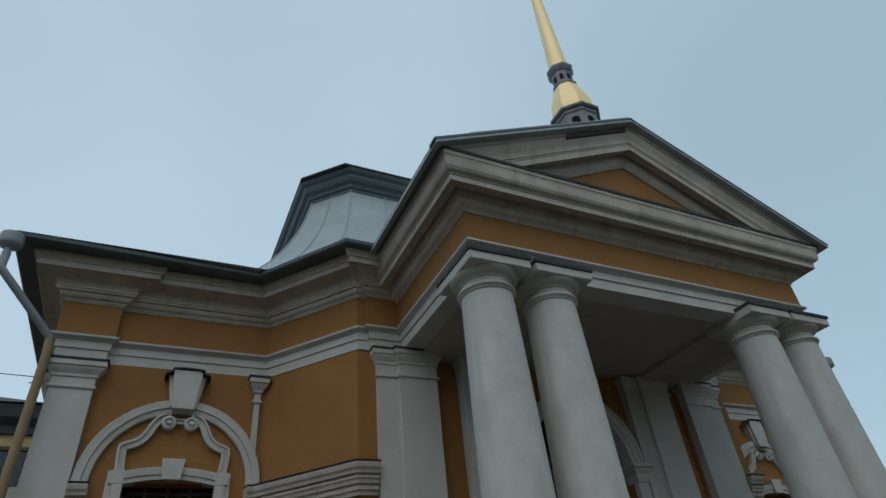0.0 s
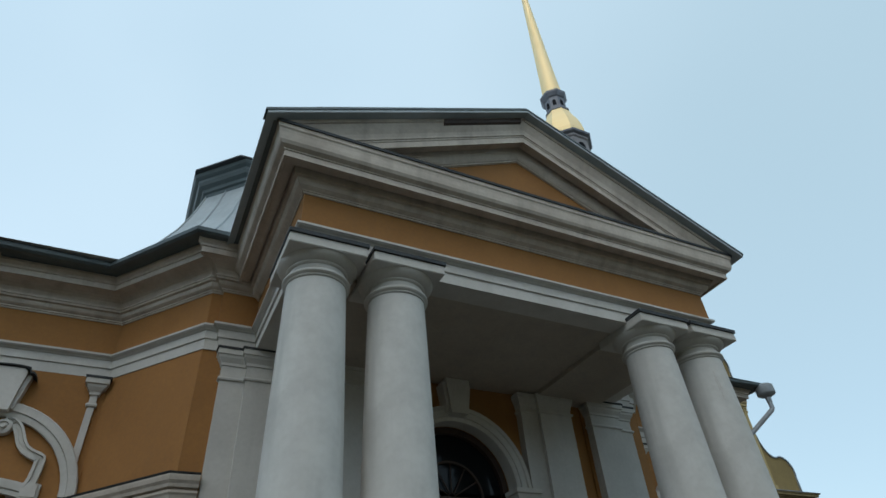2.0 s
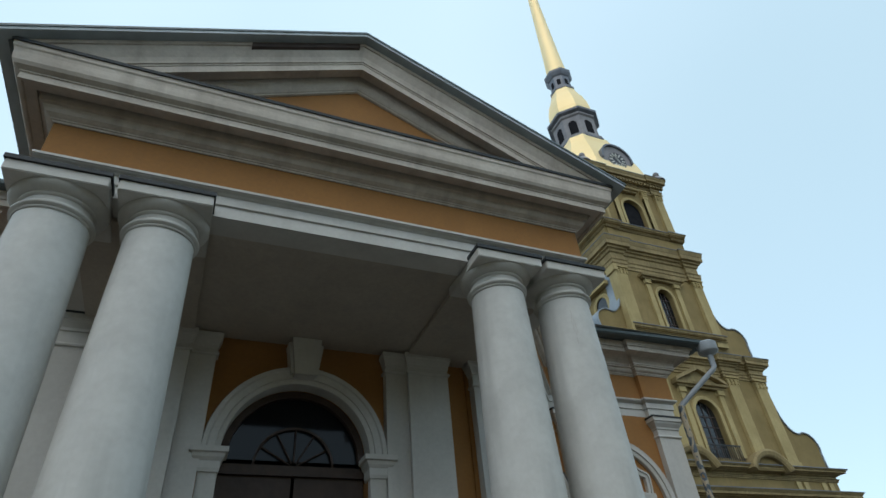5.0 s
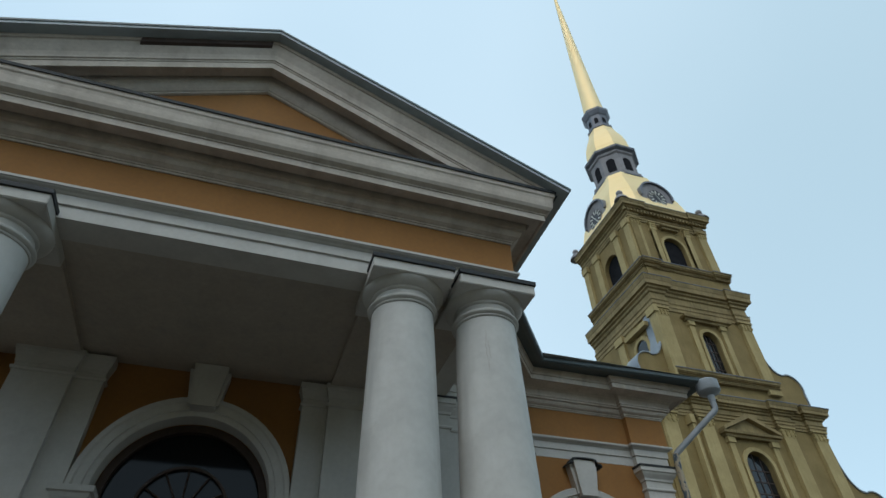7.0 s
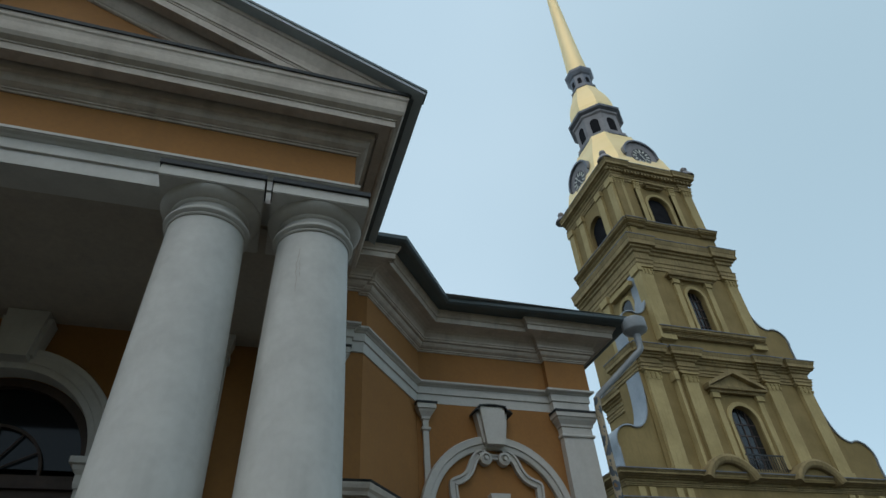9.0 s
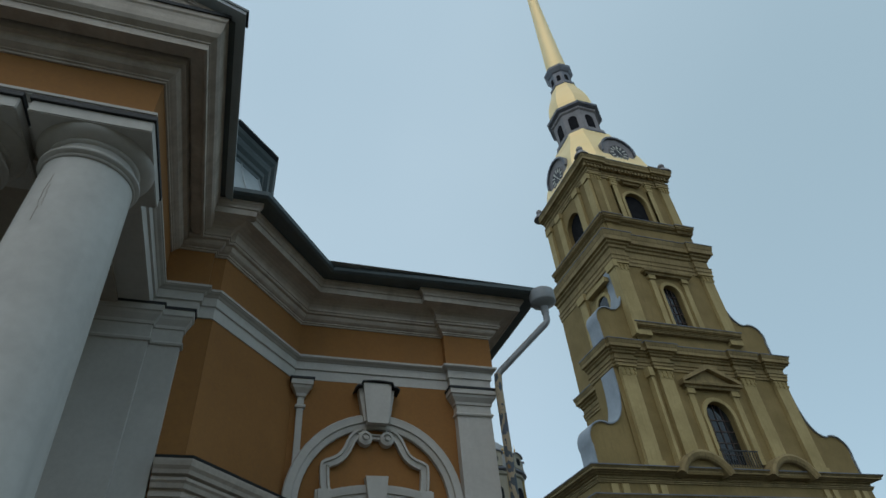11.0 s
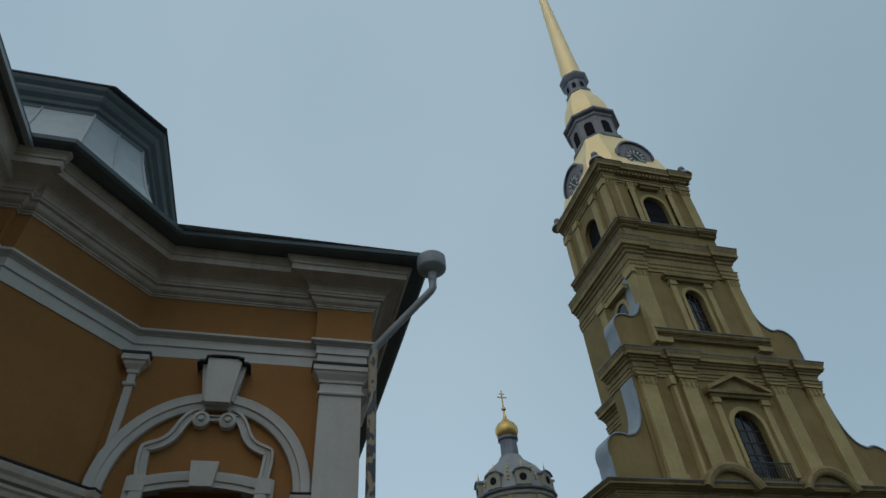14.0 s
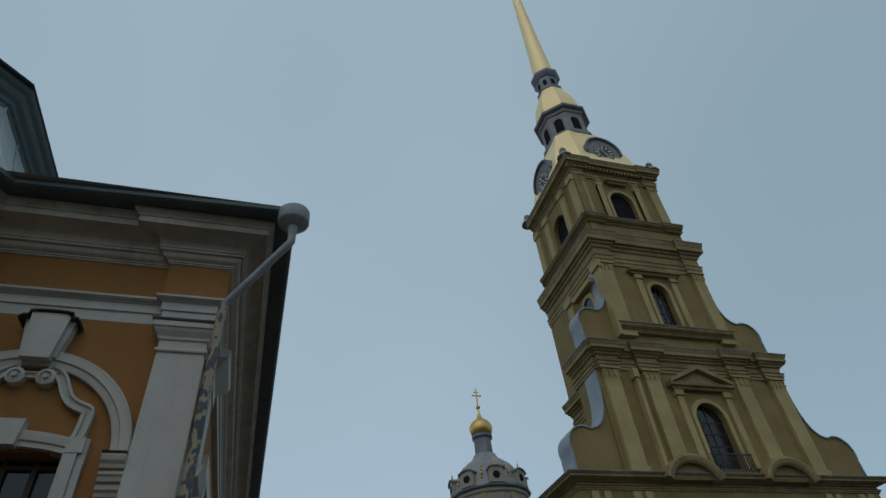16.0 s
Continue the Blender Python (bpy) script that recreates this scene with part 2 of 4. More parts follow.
def arch_ring(bm, cx, cz, section, a0=0.0, a1=180.0, steps=28):
    """Carries a closed section of (radius, y) round (cx, cz) in the x-z plane."""
    rings = []
    for i in range(steps + 1):
        a = radians(a0 + (a1 - a0) * i / steps)
        rings.append([bm.verts.new((cx + r * math.cos(a), y, cz + r * math.sin(a))) for r, y in section])
    n = len(section)
    for a, b in zip(rings, rings[1:]):
        for j in range(n):
            bm.faces.new((a[j], a[(j + 1) % n], b[(j + 1) % n], b[j]))
    bm.faces.new(rings[0])
    bm.faces.new(rings[-1][::-1])
    return bm


def ribbon(bm, pts, w, y0, y1):
    """A moulded band of width w along a line of points in the x-z plane, standing out from y1 to y0, with a sunk middle."""
    k, rows = len(pts), []
    for i, (x, z) in enumerate(pts):
        a, b = pts[max(i - 1, 0)], pts[min(i + 1, k - 1)]
        dx, dz = b[0] - a[0], b[1] - a[1]
        d = math.hypot(dx, dz) or 1
        nx, nz = -dz / d, dx / d
        ym = y0 + (y1 - y0) * 0.35
        row = [(-0.5, y1), (-0.5, y0), (-0.2, y0), (-0.15, ym), (0.2, ym), (0.25, y0), (0.5, y0), (0.5, y1)]
        rows.append([bm.verts.new((x + nx * w * s, yy, z + nz * w * s)) for s, yy in row])
    for a, b in zip(rows, rows[1:]):
        for j in range(8):
            bm.faces.new((a[j], a[(j + 1) % 8], b[(j + 1) % 8], b[j]))
    bm.faces.new(rows[0])
    bm.faces.new(rows[-1][::-1])
    return bm


def arch_hole_wall(bm, x0, x1, z0, z1, cx, half, spring, y0, y1, sill=None, steps=20):
    """Wall slab in the x-z plane with a round-headed opening that goes through it."""
    arc = [(cx - half * math.cos(math.pi * i / steps), spring + half * math.sin(math.pi * i / steps)) for i in range(steps + 1)]
    if sill is None:
        hole = [(cx - half, z0)] + arc + [(cx + half, z0)]
    else:
        hole = [(cx, z0), (cx, sill), (cx - half, sill)] + arc + [(cx + half, sill), (cx, sill), (cx, z0)]
    return slab_xz(bm, [(x0, z0)] + hole + [(x1, z0), (x1, z1), (x0, z1)], y0, y1)


def tube(bm, pts, r, seg=12):
    """Round pipe along points."""
    rings, k = [], len(pts)
    for i, p in enumerate(pts):
        p = Vector(p)
        d = (Vector(pts[min(i + 1, k - 1)]) - Vector(pts[max(i - 1, 0)])).normalized()
        u = d.cross(Vector((0.3, 1, 0.05))).normalized()
        v = d.cross(u)
        rings.append([bm.verts.new(p + r * (math.cos(2 * math.pi * j / seg) * u + math.sin(2 * math.pi * j / seg) * v)) for j in range(seg)])
    for a, b in zip(rings, rings[1:]):
        for j in range(seg):
            bm.faces.new((a[j], a[(j + 1) % seg], b[(j + 1) % seg], b[j]))
    bm.faces.new(rings[0][::-1])
    bm.faces.new(rings[-1])
    return bm


# ---- ground ----
bm = bm_new()
box(bm, -2500, 2500, -2500, 2500, -0.5, 0.0)
tagged(part("ground", bm, GROUND), "grey cobbled yard around the buildings", "ground", kind="structure")

# ---- pavilion ----
pav = thing("pavilion", "ochre stucco garden pavilion with white trim and columned portico", "building")
LINE = [(-7.36, 15.2), (-7.36, 3.62), (-6.74, 3.62), (-6.74, 3.72), (-4.60, 3.72), (-3.56, 2.45), (-3.40, 2.45), (-3.40, 2.37), (-2.93, 2.37), (-2.93, 0.05),
        (2.93, 0.05), (2.93, 2.37), (3.40, 2.37), (3.40, 2.45), (3.56, 2.45), (4.60, 3.72), (6.74, 3.72), (6.74, 3.62), (7.36, 3.62), (7.36, 15.2)]

# walls
for s in (-1, 1):
    def mx(poly):
        return [(s * x, y) for x, y in (poly if s > 0 else poly[::-1])]
    bm = bm_new()
    prism(bm, mx([(4.55, 3.72), (5.14, 3.72), (5.14, 4.10), (4.55, 4.10)]), 0, 5.605)
    prism(bm, mx([(6.22, 3.72), (7.28, 3.72), (7.28, 4.10), (6.22, 4.10)]), 0, 5.605)
    prism(bm, mx([(5.14, 3.72), (6.22, 3.72), (6.22, 4.10), (5.14, 4.10)]), 4.05, 5.605)
    prism(bm, mx([(5.14, 3.72), (6.22, 3.72), (6.22, 4.10), (5.14, 4.10)]), 0, 2.0)
    part("wing_wall", bm, OCHRE, pav, "ochre stucco wing wall")
    bm = bm_new()
    prism(bm, mx([(6.91, 4.103), (7.28, 4.103), (7.28, 15.2), (6.91, 15.2)]), 0, 5.605)
    part("end_wall", bm, OCHRE, pav, "ochre stucco end wall")
    bm = bm_new()
    prism(bm, mx([(3.56, 2.47), (4.60, 3.74), (4.34, 4.05), (3.32, 2.83)]), 0, 5.605)
    part("canted_wall", bm, OCHRE, pav, "plain ochre stucco canted wall")
    bm = bm_new()
    prism(bm, mx([(2.36, 2.47), (3.557, 2.47), (3.315, 2.83), (2.36, 2.83)]), 0, 5.605)
    part("bay_wall", bm, OCHRE, pav)
bm = bm_new()
arch_hole_wall(bm, -2.357, 2.357, 0, 5.9, 0, 0.90, 4.13, 2.5, 2.9)
part("porch_wall", bm, OCHRE, pav, "shaded ochre wall with an arched doorway")
bm = bm_new()
box(bm, -7.28, 7.28, 15.2, 15.6, 0, 6.4)
part("rear_wall", bm, OCHRE, pav)

# entablature
bm = bm_new()
sweep(bm, [(-0.3, 5.60), (0.0, 5.60), (0.0, 5.742), (0.022, 5.748), (0.022, 5.855), (0.034, 5.86), (0.05, 5.875), (0.078, 5.885), (0.084, 5.893), (0.096, 5.897), (0.096, 5.925), (0.045, 5.94), (-0.3, 5.94)], LINE)
part("architrave", bm, WHITE, pav, "white stepped architrave moulding")
bm = bm_new()
sweep(bm, [(-0.3, 5.935), (0.05, 5.935), (0.05, 6.45), (-0.3, 6.45)], LINE)
part("frieze", bm, OCHRE, pav, "plain ochre frieze band")
bm = bm_new()
sweep(bm, [(-0.3, 6.355), (0.065, 6.355), (0.07, 6.372), (0.085, 6.378), (0.085, 6.39), (0.105, 6.40), (0.135, 6.42), (0.155, 6.452), (0.165, 6.487), (0.20, 6.493), (0.20, 6.525), (0.21, 6.60), (0.235, 6.60),
           (0.235, 6.555), (0.335, 6.555), (0.345, 6.53), (0.37, 6.53), (0.37, 6.612), (0.382, 6.616), (0.382, 6.632), (0.40, 6.64), (0.43, 6.655), (0.452, 6.69), (0.46, 6.74), (0.464, 6.79), (0.472, 6.83), (0.485, 6.845), (0.49, 6.90), (-0.3, 6.95)], LINE[8:12])
part("cornice", bm, CORNICE, pav, "weathered grey-white moulded cornice")
for run in (LINE[:9], LINE[11:]):
    bm = bm_new()
    sweep(bm, [(-0.3, 6.41), (0.065, 6.41), (0.07, 6.428), (0.085, 6.433), (0.085, 6.452), (0.105, 6.46), (0.13, 6.478), (0.145, 6.505), (0.15, 6.53), (0.185, 6.535), (0.19, 6.56), (0.205, 6.565), (0.205, 6.585), (0.19, 6.60),
               (0.197, 6.625), (0.212, 6.662), (0.24, 6.693), (0.285, 6.715), (0.345, 6.728), (0.42, 6.732), (0.425, 6.72), (0.45, 6.72), (0.453, 6.80), (0.47, 6.806), (0.475, 6.835), (0.50, 6.862), (0.515, 6.868), (0.515, 6.905), (-0.3, 6.95)], run)
    part("cornice", bm, CORNICE, pav, "weathered grey-white moulded cornice under the gutter")
for s in (-1, 1):
    half = [(s * 2.93, -0.42), (s * 2.93, 2.34), (s * 3.67, 2.34), (s * 4.66, 3.60), (s * 7.52, 3.50), (s * 7.52, 15.2)]
    bm = bm_new()
    sweep(bm, [(0.34, 6.914), (0.50, 6.895), (0.56, 6.90), (0.595, 6.925), (0.605, 6.975), (0.59, 6.975), (0.57, 6.935), (0.50, 6.925), (0.46, 6.965), (0.34, 6.985)], half if s > 0 else half[::-1])
    part("gutter", bm, ROOF_TRIM, pav, "dark grey sheet metal eaves gutter")
bm = bm_new()
sweep(bm, [(0.0, 6.955), (0.48, 6.905), (0.505, 6.895), (0.51, 6.93), (0.0, 6.985)], [(-2.93, 2.0), (-2.93, 0.05), (2.93, 0.05), (2.93, 2.0)])
part("cornice_flashing", bm, LEAD, pav, "dark lead flashing")

# pediment
RISE = 0.477
c27 = 1 / math.sqrt(1 + RISE * RISE)


def rake(bm, section, top=8.575, xe=3.47, floor=6.93):
    """Raking band over both slopes, cut off at the ledge: section of (out, drop square to the slope)."""
    rows = []
    for x in (-xe, 0.0, xe):
        rows.append([bm.verts.new((x, 0.05 - o, top - RISE * abs(x) - h / c27)) for o, h in section])
    n = len(section)
    for a, b in zip(rows, rows[1:]):
        for j in range(n):
            bm.faces.new((a[j], a[(j + 1) % n], b[(j + 1) % n], b[j]))
    bm.faces.new(rows[0])
    bm.faces.new(rows[-1][::-1])
    cut = bmesh.ops.bisect_plane(bm, geom=bm.verts[:] + bm.edges[:] + bm.faces[:], plane_co=(0, 0, floor), plane_no=(0, 0, 1), clear_inner=True)
    bmesh.ops.holes_fill(bm, edges=[e for e in bm.edges if e.is_boundary])
    return bm


bm = bm_new()
rake(bm, [(-0.2, 0.02), (0.48, 0.02), (0.478, 0.065), (0.46, 0.07), (0.455, 0.10), (0.435, 0.15), (0.41, 0.20), (0.398, 0.245), (0.395, 0.275), (0.38, 0.28), (0.38, 0.30), (0.37, 0.305), (0.37, 0.395), (0.345, 0.395), (0.335, 0.37),
          (0.235, 0.37), (0.235, 0.325), (0.21, 0.325), (0.20, 0.385), (0.20, 0.41), (0.195, 0.42), (0.19, 0.45), (0.175, 0.49), (0.155, 0.52), (0.14, 0.53), (0.14, 0.545), (0.12, 0.555), (-0.2, 0.555)])
part("raking_cornice", bm, CORNICE, pav, "weathered moulded raking cornice")
bm = bm_new()
slab_xz(bm, [(-3.2, 6.96), (3.2, 6.96), (0, 8.40)], -0.06, 0.35)
part("tympanum", bm, OCHRE, pav, "ochre pediment field")
bm = bm_new()
rows = []
for x in (-3.56, 0.0, 3.56):
    z = 8.60 - RISE * abs(x)
    rows.append([bm.verts.new(p) for p in ((x, -0.54, z - 0.045), (x, -0.54, z), (x, 5.5, z), (x, 5.5, z - 0.045))])
for a, b in zip(rows, rows[1:]):
    for j in range(4):
        bm.faces.new((a[j], a[(j + 1) % 4], b[(j + 1) % 4], b[j]))
bm.faces.new(rows[0]); bm.faces.new(rows[-1][::-1])
part("portico_roof", bm, ROOF, pav, "grey sheet metal gable roof")
bm = bm_new()
rows = []
for x in (-3.05, 0.0, 3.05):
    z = 8.675 - RISE * abs(x)
    rows.append([bm.verts.new(p) for p in ((x, -0.52, z - 0.064), (x, -0.52, z), (x, 5.4, z), (x, 5.4, z - 0.064))])
for a, b in zip(rows, rows[1:]):
    for j in range(4):
        bm.faces.new((a[j], a[(j + 1) % 4], b[(j + 1) % 4], b[j]))
bm.faces.new(rows[0]); bm.faces.new(rows[-1][::-1])
part("roof_overlay", bm, ROOF, pav, "raised overlapping roof sheet")
bm = bm_new()
rake(bm, [(0.44, -0.03), (0.60, -0.03), (0.60, 0.0), (0.44, 0.0)], 8.60, 3.58, 6.5)
part("verge_flashing", bm, ROOF_TRIM, pav, "grey sheet metal roof verge")
bm = bm_new()
rake(bm, [(0.44, 0.002), (0.565, 0.002), (0.565, 0.03), (0.44, 0.03)], 8.60, 3.56, 6.5)
part("verge_batten", bm, LEAD, pav, "dark batten under the roof sheet")

# dark strip for the shadow line at the lost moulding, left of the apex
bm = bm_new()
rows = []
for x in (-1.35, -0.06):
    rows.append([bm.verts.new((x, 0.05 - o, 8.575 - RISE * abs(x) - h / c27)) for o, h in ((0.44, 0.03), (0.485, 0.03), (0.482, 0.10), (0.44, 0.12))])
for j in range(4):
    bm.faces.new((rows[0][j], rows[0][(j + 1) % 4], rows[1][(j + 1) % 4], rows[1][j]))
bm.faces.new(rows[0]); bm.faces.new(rows[1][::-1])
part("bare_verge_board", bm, WOOD, pav, "dark strip for the shadow line where the top moulding is lost")

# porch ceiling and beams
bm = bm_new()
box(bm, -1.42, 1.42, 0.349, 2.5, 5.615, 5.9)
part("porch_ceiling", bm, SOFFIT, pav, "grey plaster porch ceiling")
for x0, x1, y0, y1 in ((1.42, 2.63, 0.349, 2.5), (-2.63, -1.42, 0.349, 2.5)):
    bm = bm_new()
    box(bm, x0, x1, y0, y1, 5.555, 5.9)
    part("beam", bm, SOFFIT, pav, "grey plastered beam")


# columns: two pairs
def column(x, y):
    bm = bm_new()
    prof = [(0.40, 0.62), (0.39, 0.66)]
    for i in range(13):
        u = i / 12
        prof.append((0.375 - 0.068 * u ** 1.7, 0.70 + (5.30 - 0.70) * u))
    turned(bm, prof, seg=48)
    shaft = part("column", bm, SHAFT, pav, "white stuccoed column shaft with hairline cracks", True)
    shaft.location = (x, y, 0)
    bm = bm_new()
    turned(bm, [(0.29, 5.295), (0.318, 5.298), (0.326, 5.308), (0.320, 5.32), (0.333, 5.325), (0.348, 5.34), (0.350, 5.355), (0.340, 5.37), (0.318, 5.378), (0.30, 5.385)], seg=48)
    part("neck_ring", bm, WHITE, shaft, "", True)
    bm = bm_new()
    turned(bm, [(0.298, 5.375), (0.296, 5.455), (0.315, 5.462), (0.322, 5.472), (0.322, 5.482), (0.345, 5.487), (0.385, 5.51), (0.412, 5.54), (0.415, 5.556)], seg=48)
    part("echinus", bm, WHITE, shaft, "", True)
    bm = bm_new()
    box(bm, -0.408, 0.408, -0.43, 0.43, 5.553, 5.672)
    bmesh.ops.bevel(bm, geom=bm.edges[:], offset=0.008, segments=2, affect="EDGES")
    part("abacus", bm, WHITE, shaft)
    # dark strip that draws the shadow gap between abacus and architrave
    bm = bm_new()
    box(bm, -0.420, 0.420, -0.452, 0.446, 5.667, 5.712)
    part("abacus_flashing", bm, LEAD, shaft, "dark strip for lead cap and shadow gap")
    bm = bm_new()
    turned(bm, [(0.48, 0.4), (0.50, 0.46), (0.50, 0.5), (0.45, 0.56), (0.42, 0.58), (0.42, 0.63)], seg=40)
    box(bm, -0.5, 0.5, -0.5, 0.5, 0.15, 0.4)
    part("base", bm, WHITE, shaft)
    return shaft


col = column(-2.71, 0.22)
col.location.z = -0.05
for x in (-1.82, 1.785, 2.67):
    again(col, x + 2.71)
for x, turn0, z0, z1, seed in ((2.67, -112, 4.62, 5.06, 3), (2.67, -108, 4.75, 4.95, 9)):
    rnd = random.Random(seed)
    pts, a = [], turn0
    for i in range(15):
        z = z0 + (z1 - z0) * i / 14
        a += rnd.uniform(-1.8, 1.8)
        r = 0.375 - 0.068 * ((z - 0.7) / 4.6) ** 1.7 + 0.001
        pts.append((x + r * math.cos(radians(a)), 0.22 + r * math.sin(radians(a)), z))
    bm = bm_new()
    tube(bm, pts, 0.0016, 5)
    part("crack", bm, SOFFIT, pav, "hairline crack in the column stucco")
bm = bm_new()
box(bm, -3.6, 3.6, -0.6, 2.5, 0.0, 0.15)
part("porch_floor", bm, GROUND, pav, "stone porch step")


# pilasters
def pilaster(name, x0, x1, yf, yb, ztop=5.60, zneck=5.20, label="white stucco pilaster", k=1.0, cap=True):
    """Flat pilaster with necking, stepped capital and dark cap."""
    bm = bm_new()
    box(bm, x0, x1, yf, yb, 0, zneck - 0.02)
    p = part(name, bm, WHITE, pav, label)
    bm = bm_new()
    path = [(x0, yb), (x0, yf), (x1, yf), (x1, yb)]
    prof = [(0.02, -0.02), (0.028, 0.0), (0.02, 0.02), (0.002, 0.025)]
    top = [(0.002, -0.23), (0.02, -0.225), (0.025, -0.19), (0.04, -0.17), (0.07, -0.13), (0.08, -0.1), (0.10, -0.09), (0.10, -0.02)]
    sweep(bm, [(-0.04, zneck - 0.02)] + [(o, zneck + z) for o, z in prof] + [(o * k, ztop + z) for o, z in top] + [(-0.04, ztop - 0.02)], path)
    part("capital", bm, WHITE, p)
    if not cap:
        return p
    bm = bm_new()
    sweep(bm, [(-0.04, ztop - 0.02), (0.112 * k, ztop - 0.022), (0.118 * k, ztop + 0.006), (-0.04, ztop + 0.008)], path)
    part("capital_flashing", bm, LEAD, p, "dark strip for lead cap and shadow gap")
    return p


for s in (-1, 1):
    def P(name, x0, x1, *a, **k):
        return pilaster(name, min(s * x0, s * x1), max(s * x0, s * x1), *a, **k)
    P("wing_pilaster", 6.80, 7.30, 3.60, 3.72, ztop=5.56)
    P("corner_pilaster", 4.66, 4.74, 3.67, 3.72, ztop=5.56)
    P("bay_pilaster", 2.42, 3.30, 2.39, 2.47, k=0.8)
    P("bay_pilaster", 2.42, 3.00, 2.32, 2.387, k=0.8)
    P("porch_pilaster", 1.42, 2.01, 2.30, 2.5, zneck=5.30, k=0.5, cap=False)
    P("porch_pilaster", 1.11, 1.417, 2.36, 2.5, zneck=5.30, k=0.5, cap=False)

# string course at the arch springing
for s in (-1, 1):
    for path in ([(3.32, 2.47), (3.56, 2.47), (4.60, 3.74), (4.76, 3.72)], [(6.58, 3.72), (6.80, 3.72)]):
        q = [(s * x, y) for x, y in path]
        bm = bm_new()
        sweep(bm, [(-0.05, 3.62), (0.035, 3.62), (0.045, 3.66), (0.07, 3.68), (0.075, 3.72), (0.05, 3.725), (0.05, 3.745), (0.09, 3.75), (0.10, 3.79), (0.12, 3.81), (0.12, 3.835), (0.075, 3.84), (0.075, 3.86), (0.13, 3.865), (0.14, 3.90), (0.165, 3.93), (0.175, 3.97), (0.175, 3.99), (-0.05, 4.005)], q if s > 0 else q[::-1])
        part("string_course", bm, CORNICE, pav, "weathered white moulded string course")
        bm = bm_new()
        sweep(bm, [(-0.05, 4.007), (0.18, 3.992), (0.19, 4.012), (-0.05, 4.03)], q if s > 0 else q[::-1])
        part("course_flashing", bm, LEAD, pav, "dark lead flashing")


# wing windows with arch, keystone and scrolled hood
def wing_window(cx):
    yf = 3.72
    bm = bm_new()
    arch_ring(bm, cx, 4.02, [(0.93, yf), (0.93, yf - 0.06), (0.95, yf - 0.07), (1.0, yf - 0.07), (1.01, yf - 0.095), (1.08, yf - 0.095), (1.10, yf - 0.10), (1.115, yf - 0.08), (1.115, yf)])
    part("arch_moulding", bm, WHITE, pav, "white moulded blind arch", True)
    bm = bm_new()
    slab_xz(bm, [(cx - 0.135, 4.98), (cx + 0.135, 4.98), (cx + 0.195, 5.53), (cx - 0.195, 5.53)], yf - 0.19, yf)
    slab_xz(bm, [(cx - 0.17, 5.02), (cx + 0.17, 5.02), (cx + 0.245, 5.47), (cx - 0.245, 5.47)], yf - 0.13, yf)
    ks = part("keystone", bm, WHITE, pav, "white stepped keystone")
    bm = bm_new()
    pts = [(cx - 0.30, 5.455), (cx - 0.265, 5.49), (cx - 0.22, 5.49), (cx - 0.205, 5.55)]
    top = [(cx + 0.215 * math.sin(radians(a)), 5.535 + 0.03 * math.cos(radians(a))) for a in range(-80, 81, 20)]
    poly = pts + top + [(2 * cx - x, z) for x, z in pts[::-1]]
    slab_xz(bm, poly + [(x, z - 0.022) for x, z in poly[::-1]], yf - 0.215, yf)
    part("keystone_flashing", bm, LEAD, ks, "dark strip for lead cap and shadow gap")
    # hood: a scroll on each side, sweeping down to an ear
    half = []
    for i in range(34):
        u = i / 33
        a = radians(-250 + 520 * u - 90)
        r = 0.012 + 0.075 * u
        half.append((0.14 - r * math.cos(a), 4.745 + r * math.sin(a)))
    half = half[:-3]
    half += [(0.17, 4.838), (0.21, 4.826), (0.255, 4.795), (0.295, 4.745), (0.33, 4.68), (0.36, 4.61), (0.395, 4.55), (0.44, 4.50), (0.50, 4.462), (0.56, 4.44), (0.61, 4.425), (0.63, 4.415),
             (0.632, 4.40), (0.628, 4.30), (0.618, 4.22), (0.60, 4.15)]
    for s in (-1, 1):
        bm = bm_new()
        ribbon(bm, [(cx + s * x, z + 0.07 * min(1.0, (z - 4.15) / 0.3)) for x, z in half[28:]], 0.11, yf - 0.07, yf + 0.01)
        hood = part("scrolled_hood", bm, WHITE, pav, "white scrolled window hood", True)
        bm = bm_new()
        arch_ring(bm, cx + s * 0.14, 4.815, [(0.0, yf), (0.0, yf - 0.12), (0.025, yf - 0.12), (0.032, yf - 0.08), (0.05, yf - 0.08), (0.056, yf - 0.105), (0.09, yf - 0.09), (0.095, yf)], 0, 359.9, 24)
        part("scroll", bm, WHITE, hood, "", True)
    bm = bm_new()
    ribbon(bm, [(cx - 0.07, 4.845), (cx + 0.07, 4.845)], 0.07, yf - 0.06, yf)
    part("hood_tie", bm, WHITE, pav)
    # surround
    bm = bm_new()
    for s in (-1, 1):
        xs = sorted((cx + s * 0.54, cx + s * 0.66))
        box(bm, xs[0], xs[1], yf - 0.08, yf, 1.9, 4.02)
        xs = sorted((cx + s * 0.663, cx + s * 0.73))
        box(bm, xs[0], xs[1], yf - 0.05, yf, 1.9, 4.18)
        xs = sorted((cx + s * 0.54, cx + s * 0.70))
        box(bm, xs[0], xs[1], yf - 0.085, yf, 4.023, 4.18)
    R = 2.2
    arch_ring(bm, cx, 4.02 - math.sqrt(R * R - 0.54 * 0.54) + 0.0, [(R, yf + 0.1), (R, yf - 0.06), (R + 0.05, yf - 0.06), (R + 0.06, yf - 0.08), (R + 0.13, yf - 0.09), (R + 0.15, yf - 0.09), (R + 0.15, yf + 0.1)],
              90 - math.degrees(math.asin(0.54 / R)), 90 + math.degrees(math.asin(0.54 / R)), 14)
